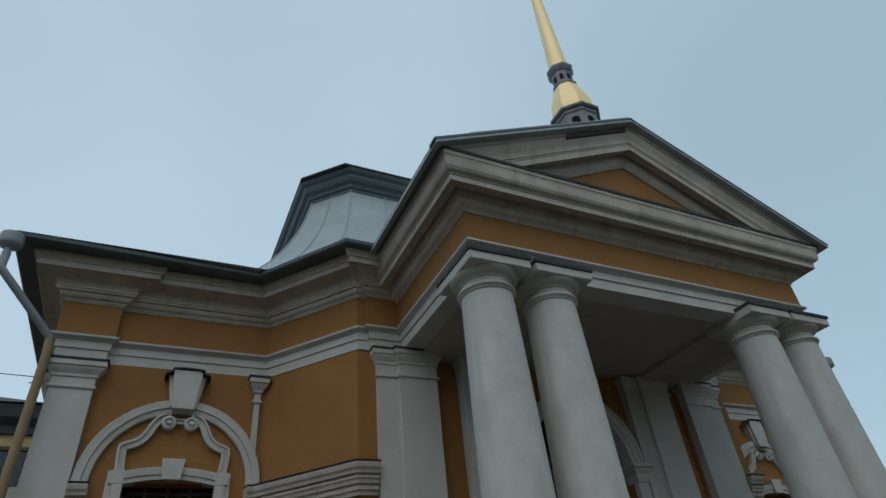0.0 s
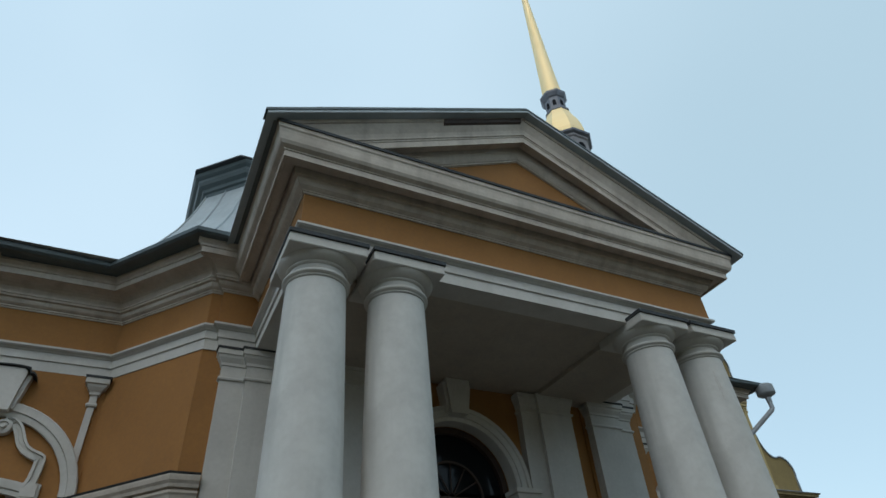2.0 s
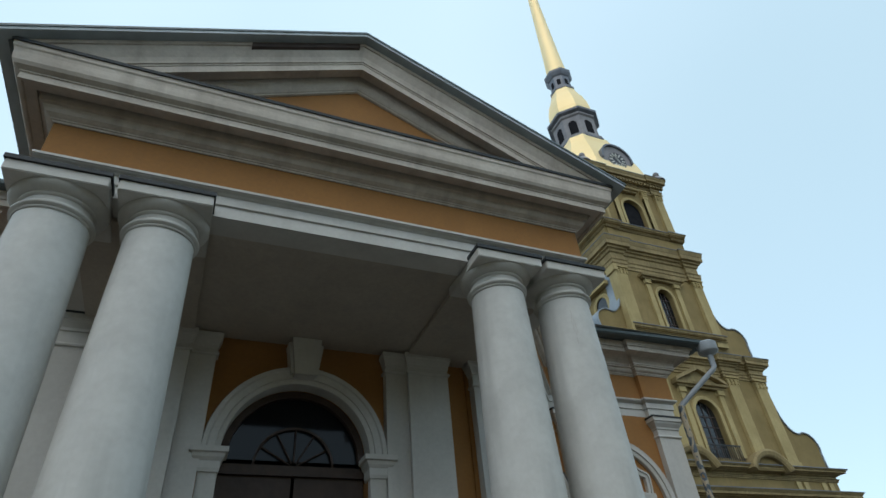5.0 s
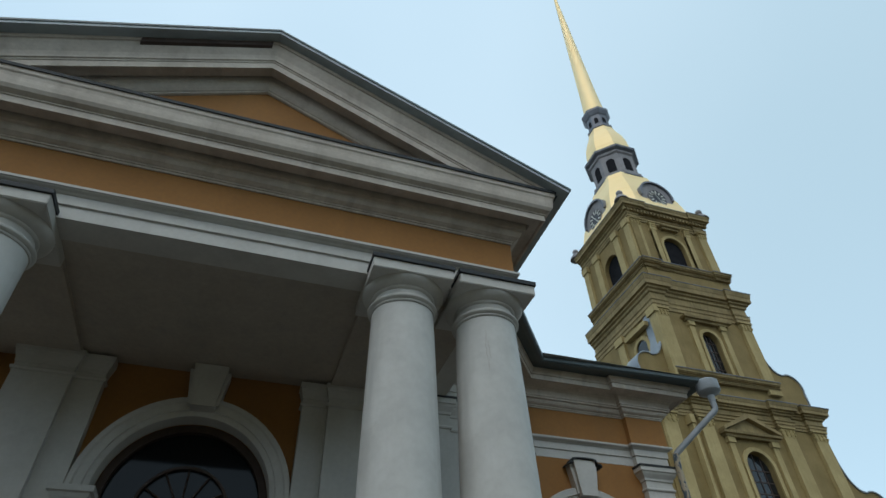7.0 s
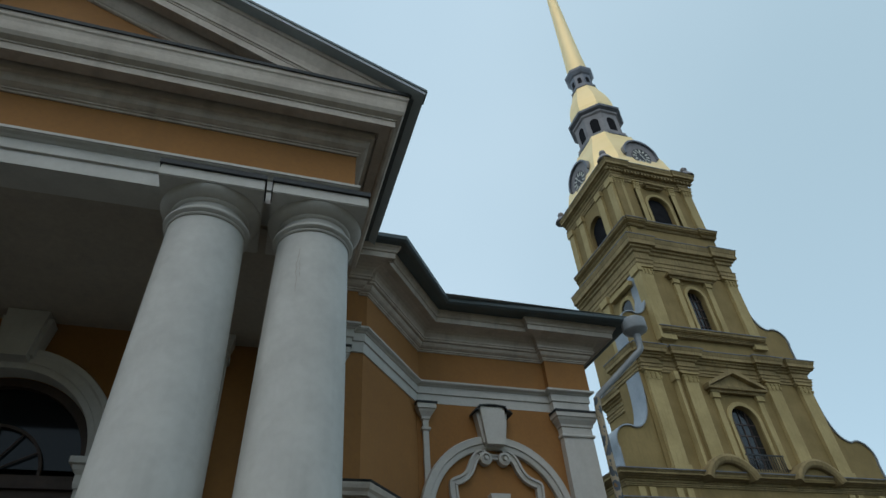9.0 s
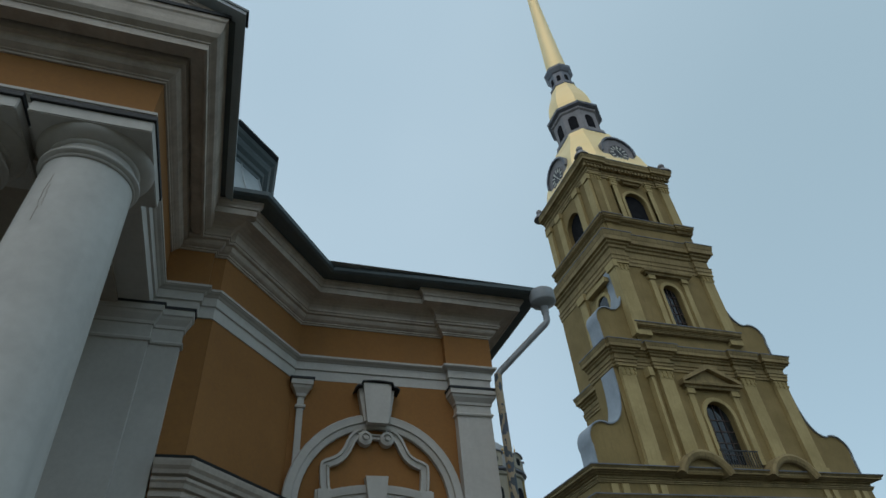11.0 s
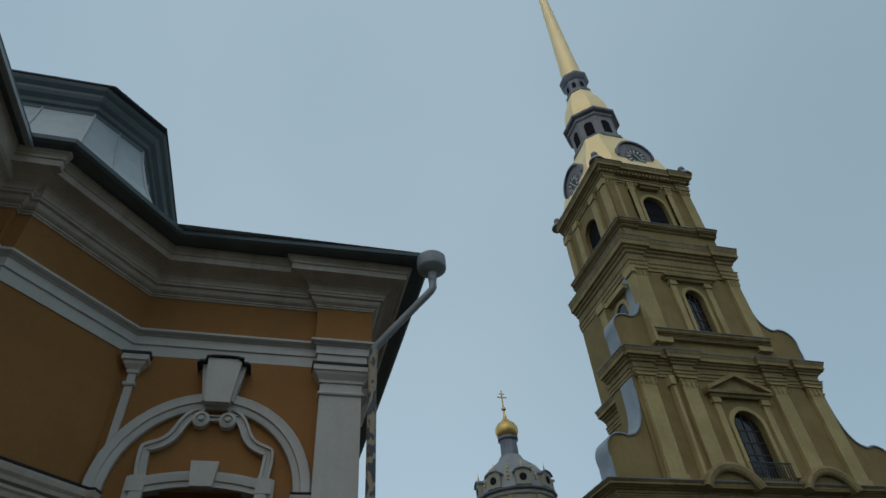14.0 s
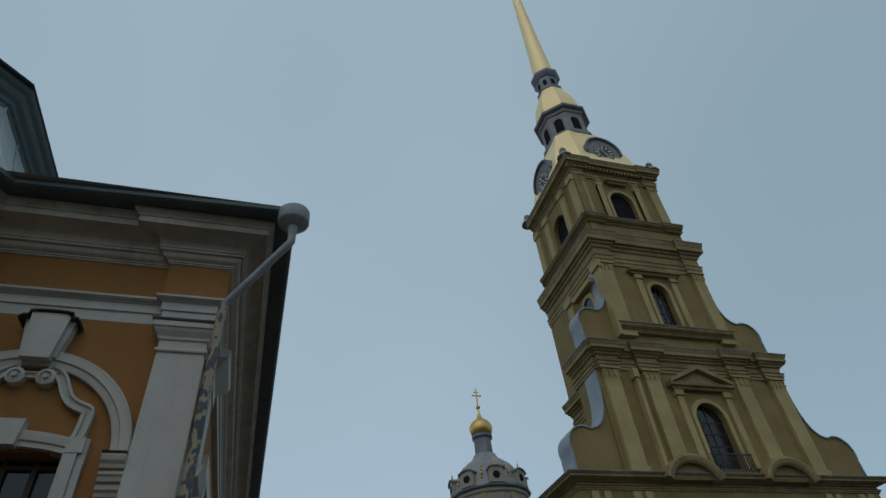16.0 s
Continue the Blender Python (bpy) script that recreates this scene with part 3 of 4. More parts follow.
    part("window_surround", bm, WHITE, pav, "white eared window surround")
    bm = bm_new()
    slab_xz(bm, [(cx - 0.11, 4.07), (cx + 0.11, 4.07), (cx + 0.14, 4.33), (cx - 0.14, 4.33)], yf - 0.13, yf)
    part("lintel_keystone", bm, WHITE, pav)
    bm = bm_new()
    box(bm, cx - 0.54, cx + 0.54, 3.95, 3.953, 2.0, 4.1)
    pane = part("window", bm, GLASS, pav, "dark window glass with brown wooden bars")
    pane.visible_shadow = False
    for k in range(5):
        x = cx - 0.54 + 0.27 * k
        bm = bm_new()
        box(bm, x - 0.025, x + 0.025, 3.905, 3.945, 2.0, 4.1)
        part("window_bar", bm, WOOD, pane)
    for k in range(5):
        z = 2.05 + 0.48 * k
        bm = bm_new()
        box(bm, cx - 0.54, cx + 0.54, 3.91, 3.94, z - 0.02, z + 0.02)
        part("window_bar", bm, WOOD, pane)
    # near-black sheet in place of the room's shade
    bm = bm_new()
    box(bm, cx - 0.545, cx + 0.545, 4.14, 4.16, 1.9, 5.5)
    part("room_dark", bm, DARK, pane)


wing_window(5.68)
wing_window(-5.68)

# porch door
bm = bm_new()
arch_ring(bm, 0, 4.13, [(0.895, 2.64), (0.895, 2.42), (0.91, 2.41), (0.955, 2.41), (0.96, 2.385), (1.04, 2.385), (1.06, 2.37), (1.11, 2.37), (1.12, 2.40), (1.12, 2.5)], steps=36)
part("door_arch", bm, WHITE, pav, "white moulded door arch", True)
for s in (-1, 1):
    bm = bm_new()
    q = [(s * 0.895, 2.62), (s * 0.895, 2.39), (s * 1.14, 2.39), (s * 1.14, 2.5)]
    sweep(bm, [(-0.02, 3.86), (0.01, 3.86), (0.02, 3.90), (0.02, 3.98), (0.05, 4.02), (0.06, 4.06), (0.09, 4.07), (0.09, 4.13), (-0.02, 4.13)], q if s > 0 else q[::-1])
    part("door_impost", bm, WHITE, pav, "white moulded impost")
    bm = bm_new()
    box(bm, min(s * 0.895, s * 1.10), max(s * 0.895, s * 1.10), 2.40, 2.5, 0, 3.86)
    part("door_jamb", bm, WHITE, pav)
bm = bm_new()
slab_xz(bm, [(-0.145, 5.08), (0.125, 5.08), (0.185, 5.605), (-0.205, 5.605)], 2.24, 2.5)
slab_xz(bm, [(-0.18, 5.12), (0.16, 5.12), (0.225, 5.55), (-0.245, 5.55)], 2.30, 2.5)
part("door_keystone", bm, WHITE, pav, "large white keystone touching the ceiling")
bm = bm_new()
pts = [(0.885 * math.cos(math.pi * i / 24), 4.13 + 0.885 * math.sin(math.pi * i / 24)) for i in range(25)]
slab_xz(bm, pts[::-1], 2.74, 2.743)
fan = part("fanlight", bm, GLASS_SHADED, pav, "dark semicircular fanlight glass")
bm = bm_new()
arch_ring(bm, 0, 4.13, [(0.81, 2.66), (0.81, 2.76), (0.895, 2.76), (0.895, 2.66)], steps=30)
arch_ring(bm, 0, 4.05, [(0.47, 2.69), (0.47, 2.73), (0.50, 2.73), (0.50, 2.69)], steps=24)
part("fanlight_frame", bm, WOOD, fan, "dark brown wooden frame")
for a in (30, 60, 90, 120, 150):
    bm = bm_new()
    ca, sa = math.cos(radians(a)), math.sin(radians(a))
    tube(bm, [(0.05 * ca, 2.71, 4.05 + 0.05 * sa), (0.49 * ca, 2.71, 4.05 + 0.49 * sa)], 0.011, 6)
    part("fanlight_bar", bm, WOOD, fan)
bm = bm_new()
box(bm, -0.89, 0.89, 2.65, 2.80, 3.93, 4.05)
for s in (-1, 1):
    box(bm, min(s * 0.02, s * 0.885), max(s * 0.02, s * 0.885), 2.70, 2.76, 0.15, 3.925)
part("door_leaf", bm, WOOD, pav, "dark brown wooden double door")
# the unlit room behind the door, as one near-black sheet
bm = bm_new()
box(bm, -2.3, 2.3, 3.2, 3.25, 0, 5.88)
part("room_dark", bm, DARK, pav, "near-black sheet for the unlit interior")


# roof: chamfered square rising to a railed deck cornice
def ring8(half, ch, cy=7.28):
    h, c = half, half - ch
    return [(x - 0.12, y) for x, y in ((-c, cy - h), (c, cy - h), (h, cy - c), (h, cy + c), (c, cy + h), (-c, cy + h), (-h, cy + c), (-h, cy - c))]


CY = 7.28
levels = [(5.16, 1.2, 7.0), (4.88, 1.08, 7.28), (4.60, 0.96, 7.65), (4.36, 0.85, 8.05), (4.14, 0.75, 8.5), (3.96, 0.66, 9.0), (3.83, 0.60, 9.5)]
bm = bm_new()
rings = [[bm.verts.new((x, y, z)) for x, y in ring8(h, c)] for h, c, z in levels]
for a, b in zip(rings, rings[1:]):
    for i in range(8):
        bm.faces.new((a[i], a[(i + 1) % 8], b[(i + 1) % 8], b[i]))
bm.faces.new(rings[0][::-1]); bm.faces.new(rings[-1])
dome = part("main_roof", bm, ROOF, pav, "pale grey sheet metal roof with standing seams")


def seam(bm, fr, side):
    """A standing seam up one face of the roof, at the share fr of the face's width."""
    pts = []
    for h, c, z in levels:
        r = ring8(h, c)
        a, b = Vector((*r[side], z)), Vector((*r[(side + 1) % 8], z))
        m = a.lerp(b, fr)
        out = Vector((m.x, m.y - CY, 0)).normalized()
        pts.append(m + out * 0.008)
    tube(bm, pts, 0.016, 5)


for side in (7, 0, 1, 2, 6):
    for fr in ((0.0, 0.11, 0.23, 0.36, 0.5, 0.64, 0.77, 0.89) if side in (0, 2, 6) else (0.0, 0.5)):
        bm = bm_new()
        seam(bm, fr, side)
        part("roof_seam", bm, ROOF, dome)
bm = bm_new()
sweep(bm, [(-0.1, 9.46), (0.02, 9.46), (0.03, 9.52), (0.07, 9.54), (0.09, 9.60), (0.16, 9.64), (0.19, 9.70), (0.19, 9.76), (0.25, 9.80), (0.28, 9.86), (-0.1, 9.88)], ring8(3.83, 0.60), True)
part("deck_cornice", bm, ROOF_TRIM, dome, "dark grey-green moulded roof cornice")
bm = bm_new()
prism(bm, ring8(4.12, 0.68), 9.88, 9.91)
part("deck", bm, LEAD, dome, "dark flat roof deck")
for s in (-1, 1):
    # low hipped wing roof
    bm = bm_new()
    y0, y1, xe = 2.90, 15.7, 8.08
    v = [bm.verts.new(p) for p in ((s * 4.2, y0, 7.0), (s * xe, y0, 7.0), (s * xe, y1, 7.0), (s * 4.2, y1, 7.0), (s * 4.2, CY, 8.3), (s * 5.6, CY, 8.3))]
    for f in ((0, 1, 5, 4), (1, 2, 5), (2, 3, 4, 5), (0, 4, 3), (0, 3, 2, 1)):
        bm.faces.new([v[i] for i in f])
    part("wing_roof", bm, ROOF, pav, "grey sheet metal wing roof")
    # hopper and downpipe at the wing's corner
    bm = bm_new()
    turned(bm, [(0.055, 6.56), (0.06, 6.66), (0.065, 6.675), (0.185, 6.74), (0.195, 6.76), (0.195, 6.93), (0.185, 6.94), (0.16, 6.96)], s * 8.10, 2.93, 28)
    if s < 0:
        bmesh.ops.scale(bm, vec=(0.72, 0.72, 0.8), space=Matrix.Translation((8.10, -2.93, -6.85)), verts=bm.verts)
    hop = tagged(part("rain_hopper", bm, PIPE, None, "", True), "grey zinc rainwater hopper with downpipe at the eaves corner", "downpipe", "rainwater pipes")
    bm = bm_new()
    tube(bm, [(s * 8.10, 2.93, 6.66), (s * 8.10, 2.93, 6.44), (s * 8.07, 2.94, 6.39), (s * 7.45, 3.42, 5.80), (s * 7.42, 3.44, 5.75)], 0.05)
    part("downpipe_elbow", bm, PIPE, hop, "", True)
    bm = bm_new()
    tube(bm, [(s * 7.42, 3.44, 5.77), (s * 7.41, 3.46, 5.55), (s * 7.41, 3.46, 0.2)], 0.055)
    part("downpipe", bm, PEEL if s > 0 else PIPE_OCHRE, hop, "downpipe with peeling paint" if s > 0 else "ochre painted downpipe", True)
    # end wall trim: flaking corner strip, string course stubs and a blind window
    bm = bm_new()
    box(bm, min(s * 7.28, s * 7.33), max(s * 7.28, s * 7.33), 3.95, 4.30, 0, 5.595)
    strip = part("corner_strip", bm, PEEL_WALL, pav, "corner strip with flaking paint")
    for y in (4.32, 9.6, 12.4):
        bm = bm_new()
        box(bm, min(s * 7.28, s * 7.36), max(s * 7.28, s * 7.36), y, y + 0.6, 0, 5.2)
        p = part("end_pilaster", bm, WHITE, pav, "white stucco pilaster")
        bm = bm_new()
        q = [(s * 7.28, y), (s * 7.36, y), (s * 7.36, y + 0.6), (s * 7.28, y + 0.6)]
        sweep(bm, [(-0.05, 5.2), (0.02, 5.2), (0.02, 5.37), (0.10, 5.44), (0.16, 5.5), (0.18, 5.59), (-0.05, 5.59)], q if s > 0 else q[::-1])
        part("capital", bm, WHITE, p)
    for y0, y1 in ((3.75, 4.3), (4.95, 5.6), (7.9, 9.58)):
        bm = bm_new()
        q = [(s * 7.28, y0), (s * 7.281, y1)]
        sweep(bm, [(-0.03, 3.66), (0.05, 3.66), (0.09, 3.72), (0.11, 3.84), (0.18, 3.86), (0.23, 3.97), (-0.03, 4.0)], q if s > 0 else q[::-1])
        part("string_stub", bm, WHITE, pav)
    bm = bm_new()
    for y0, y1, z0, z1 in ((5.7, 5.95, 1.9, 4.6), (7.55, 7.8, 1.9, 4.6), (5.6, 7.9, 4.603, 4.85)):
        box(bm, min(s * 7.28, s * 7.38), max(s * 7.28, s * 7.38), y0, y1, z0, z1)
    part("end_window_surround", bm, WHITE, pav, "white blind window surround")

# ---- bell tower and cathedral ----
TX, TY = 42.3, 37.0
tower = thing("bell_tower", "ochre baroque bell tower with gilded spire and scrolled gables", "tower")
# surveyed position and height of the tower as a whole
tower.matrix_world = Matrix.Translation((TX - 0.1, TY + 1.75, -0.1)) @ Matrix.Diagonal((0.93, 0.93, 0.978, 1.0)) @ Matrix.Translation((-TX, -TY, 0))


def rect(h, y0, y1):
    """Plan path round a block, its front at y0; half width h."""
    return [(TX - h, TY + y1), (TX - h, TY + y0), (TX + h, TY + y0), (TX + h, TY + y1)]


def broken(h, y0, y1, xs, w=0.95, d=0.35):
    """Plan path like rect(), stepping forward by d over the pilasters at xs."""
    front = []
    for x in xs:
        a, b = max(x - w, -h), min(x + w, h)
        front += [(a, y0), (a, y0 - d), (b, y0 - d), (b, y0)]
    path = [(-h, y1), (-h, y0)] + front + [(h, y0), (h, y1)]
    path = [p for i, p in enumerate(path) if i == 0 or p != path[i - 1]]
    return [(TX + x, TY + y) for x, y in path]


def block(name, h, y0, y1, z0, z1, mat, label=""):
    bm = bm_new()
    box(bm, TX - h, TX + h, TY + y0, TY + y1, z0, z1)
    return part(name, bm, mat, tower, label)


def tcornice(name, path, z0, z1, out, mat=None, closed=False):
    """A deep stepped entablature: architrave, frieze and cornice between z0 and z1, standing out by out."""
    d = z1 - z0
    prof = [(-0.5, z0), (0.12, z0), (0.12, z0 + 0.10 * d), (0.2, z0 + 0.12 * d), (0.2, z0 + 0.22 * d), (0.3, z0 + 0.25 * d), (0.08, z0 + 0.28 * d), (0.08, z0 + 0.50 * d),
            (0.25, z0 + 0.53 * d), (0.3, z0 + 0.60 * d), (0.55 * out, z0 + 0.63 * d), (0.55 * out, z0 + 0.68 * d), (0.85 * out, z0 + 0.70 * d), (0.85 * out, z0 + 0.84 * d),
            (0.9 * out, z0 + 0.86 * d), (out, z0 + 0.96 * d), (out, z1), (-0.5, z1 + 0.1)]
    bm = bm_new()
    sweep(bm, prof, path, closed)
    o = part(name, bm, mat or T_CORN, tower, "ochre moulded entablature")
    bm = bm_new()
    sweep(bm, [(-0.3, z1 + 0.06), (out + 0.06, z1 - 0.02), (out + 0.06, z1 + 0.05), (-0.3, z1 + 0.16)], path, closed)
    part("flashing", bm, T_LEAD, o, "dark sheet metal flashing")
    return o


def tpilaster(x, z0, z1, w, y=-5.4, d=0.35):
    """Flat tower pilaster with base and leafy capital."""
    bm = bm_new()
    box(bm, TX + x - w / 2, TX + x + w / 2, TY + y - d, TY + y, z0 + 0.5, z1 - 0.9)
    p = part("pilaster", bm, T_PIL, tower, "pale ochre pilaster")
    bm = bm_new()
    box(bm, TX + x - w / 2 - 0.12, TX + x + w / 2 + 0.12, TY + y - d - 0.12, TY + y, z0, z0 + 0.5)
    part("base", bm, T_PIL, p)
    bm = bm_new()
    box(bm, TX + x - w / 2 - 0.02, TX + x + w / 2 + 0.02, TY + y - d - 0.03, TY + y, z1 - 0.9, z1 - 0.12)
    box(bm, TX + x - w / 2 - 0.2, TX + x + w / 2 + 0.2, TY + y - d - 0.22, TY + y, z1 - 0.117, z1)
    for k in range(4):
        xx = TX + x - w / 2 + w * k / 3
        for zz in (z1 - 0.75, z1 - 0.4):
            turned(bm, [(0.02, zz - 0.12), (0.13, zz), (0.17, zz + 0.16), (0.05, zz + 0.2)], xx, TY + y - d - 0.02, 6)
    part("capital", bm, T_PIL, p)
    return p


# lower facade block
bm = bm_new()
box(bm, TX - 14.4, TX + 14.4, TY - 5.4, TY + 7, 0.1, 13.0)
part("facade_block", bm, T_WALL, tower, "ochre cathedral front")
tcornice("main_entablature", rect(14.4, -5.4, 7), 12.6, 14.1, 1.2)
block("attic", 14.2, -5.3, 7, 14.0, 15.6, T_WALL)
tcornice("attic_cornice", rect(14.2, -5.3, 7), 15.3, 16.3, 1.0)
for x in (-13, -12, -9.5, -8.5, 8.5, 9.5, 12, 13):
    bm = bm_new()
    box(bm, TX + x - 0.3, TX + x + 0.3, TY - 5.5, TY - 5.3, 14.3, 15.2)
    part("attic_panel", bm, T_PIL, tower)
for s in (-1, 1):
    # segmental gables over the facade's side bays
    bm = bm_new()
    arch_ring(bm, TX + s * 4.6, 14.7, [(2.3, TY - 6.5), (2.3, TY - 5.2), (2.95, TY - 5.2), (2.95, TY - 6.65), (2.75, TY - 6.75), (2.45, TY - 6.65)], 25, 155, 18)
    part("curved_gable", bm, T_CORN, tower, "curved ochre gable moulding")
    bm = bm_new()
    slab_xz(bm, [(TX + s * 4.6 + 2.32 * math.cos(radians(a)), 14.7 + 2.32 * math.sin(radians(a))) for a in range(150, 29, -10)], TY - 6.1, TY - 5.2)
    part("gable_field", bm, T_WALL, tower)

# first storey
bm = bm_new()
arch_hole_wall(bm, TX - 9.9, TX + 9.9, 16.2, 25.4, TX, 1.5, 21.0, TY - 5.4, TY - 4.2, sill=17.0)
part("storey_wall", bm, T_WALL, tower, "ochre stucco storey wall")
block("storey_core", 9.9, -3.0, -1.8, 16.2, 25.4, T_WALL)
block("core", 6.3, -1.8, 6.2, 16.2, 36.9, T_WALL, "ochre stucco tower core")
tcornice("entablature", broken(9.9, -5.4, -1.5, (-8.75, -4.75, 4.75, 8.75)), 25.1, 27.3, 0.85)
tcornice("entablature", [(TX - 6.3, TY + 6.2), (TX - 6.3, TY - 1.5)], 25.1, 27.3, 1.0)
tcornice("ledge", [(TX - 6.3, TY + 6.2), (TX - 6.3, TY - 1.5)], 20.5, 21.6, 0.8)
for x in (-8.75, -4.75, 4.75, 8.75):
    tpilaster(x, 16.4, 25.1, 1.45)
# second storey
bm = bm_new()
arch_hole_wall(bm, TX - 6.2, TX + 6.2, 27.2, 36.9, TX, 1.05, 34.0, TY - 5.4, TY - 4.4, sill=30.0)
part("storey_wall", bm, T_WALL, tower, "ochre stucco storey wall")
block("storey_core", 6.2, -3.6, -1.803, 27.3, 36.9, T_WALL)
for s in (-1, 1):
    bm = bm_new()
    box(bm, TX + s * 6.2 - 0.003, TX + s * 6.2 + 0.003, TY - 4.4, TY - 3.6, 27.3, 36.9)
    part("cheek", bm, T_WALL, tower)
    bm = bm_new()
    box(bm, TX + s * 9.89 - 0.005, TX + s * 9.89 + 0.005, TY - 4.2, TY - 3.0, 16.3, 25.3)
    part("cheek", bm, T_WALL, tower)
tcornice("entablature", broken(6.25, -5.4, 6.3, (-5.4, 5.4), 0.85, 0.3), 36.9, 40.5, 0.95)
for x in (-5.45, 5.45):
    tpilaster(x, 28.5, 36.9, 1.3)
tcornice("pedestal_course", rect(6.0, -5.7, -5.0), 28.9, 29.8, 0.35)
# third storey: belfry
bm = bm_new()
arch_hole_wall(bm, TX - 5.6, TX + 5.6, 40.5, 50.2, TX, 1.5, 46.6, TY - 5.4, TY - 4.5, sill=43.2)
part("belfry_wall", bm, T_WALL, tower, "ochre belfry wall")
block("belfry_core", 4.6, -4.2, 4.8, 40.5, 50.2, T_WALL)
tcornice("plinth_course", broken(5.9, -5.65, 6.0, (-4.85, 4.85), 0.85, 0.25), 42.4, 43.3, 0.45)
block("plinth", 5.9, -5.65, 6.0, 40.5, 42.6, T_WALL)
tcornice("crowning_entablature", broken(5.6, -5.4, 5.8, (-4.85, 4.85), 0.75, 0.2), 49.9, 52.4, 0.95)
for x in (-4.85, -2.5, 2.5, 4.85):
    tpilaster(x, 43.3, 49.9, 1.15 if abs(x) > 3 else 0.6)
for i in range(26):
    bm = bm_new()
    x = -6.0 + 12.0 * i / 25
    box(bm, TX + x - 0.12, TX + x + 0.12, TY - 6.0, TY - 5.6, 51.05, 51.4)
    part("dentil", bm, T_CORN, tower)
# flank of the belfry, with its own arch and pilasters
bm = bm_new()
arch_hole_wall(bm, -5.6, 5.8, 40.5, 50.2, 0.2, 1.5, 46.6, 0.0, 0.9, sill=43.2)
flank = part("belfry_flank", bm, T_WALL, tower, "ochre belfry flank wall")
FLANK = Matrix.Translation((TX - 5.6, TY, 0)) @ pose(0, 0, 0, 0, 0, -90)
flank.matrix_local = FLANK


# plain sheet across the flank arch, the belfry's inner shade in its colour
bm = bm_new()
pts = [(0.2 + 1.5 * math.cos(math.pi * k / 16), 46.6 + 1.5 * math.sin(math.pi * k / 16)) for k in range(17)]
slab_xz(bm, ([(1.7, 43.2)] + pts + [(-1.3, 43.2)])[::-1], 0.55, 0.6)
o = part("louvre", bm, DARK, tower, "near-black sheet for the shade in the belfry opening")
o.matrix_local = FLANK


def on_flank(ob, x):
    """Turns a piece built about the origin's front to the tower's flank."""
    ob.matrix_local = Matrix.Translation((x, TY, 0)) @ pose(0, 0, 0, 0, 0, -90)
    return ob


for y in (-4.85, -2.15, 2.55, 5.05):
    bm = bm_new()
    box(bm, y - 0.5, y + 0.5, -0.35, 0.0, 43.3, 49.1)
    box(bm, y - 0.62, y + 0.62, -0.5, 0.0, 49.103, 49.9)
    on_flank(part("pilaster", bm, T_PIL, tower, "pale ochre pilaster"), TX - 5.6)
for zb, zs, half, zh in ((30.2, 33.8, 1.0, 35.6), (17.2, 20.6, 1.2, 22.6)):
    bm = bm_new()
    arch_ring(bm, 2.2, zs, [(half, 0.0), (half, -0.2), (half + 0.4, -0.2), (half + 0.45, 0.0)], steps=18)
    for s in (-1, 1):
        xs = sorted((2.2 + s * half, 2.2 + s * (half + 0.4)))
        box(bm, xs[0], xs[1], -0.2, 0.0, zb, zs)
    box(bm, 2.2 - half - 0.9, 2.2 + half + 0.9, -0.6, 0.0, zh, zh + 0.5)
    fw = on_flank(part("window", bm, T_PIL, tower, "arched flank window in pale surround"), TX - 6.3)
    bm = bm_new()
    pts = [(2.2 + half * math.cos(math.pi * k / 16), zs + half * math.sin(math.pi * k / 16)) for k in range(17)]
    slab_xz(bm, ([(2.2 + half, zb)] + pts + [(2.2 - half, zb)])[::-1], -0.05, -0.01)
    part("pane", bm, GLASS, fw, "dark glass")
for y in (-1.0, 5.4):
    for z0, z1 in ((28.5, 36.9), (16.4, 25.0)):
        bm = bm_new()
        box(bm, y - 0.6, y + 0.6, -0.3, 0.0, z0, z1 - 0.8)
        box(bm, y - 0.75, y + 0.75, -0.5, 0.0, z1 - 0.797, z1)
        on_flank(part("pilaster", bm, T_PIL, tower, "pale ochre pilaster"), TX - 6.3)


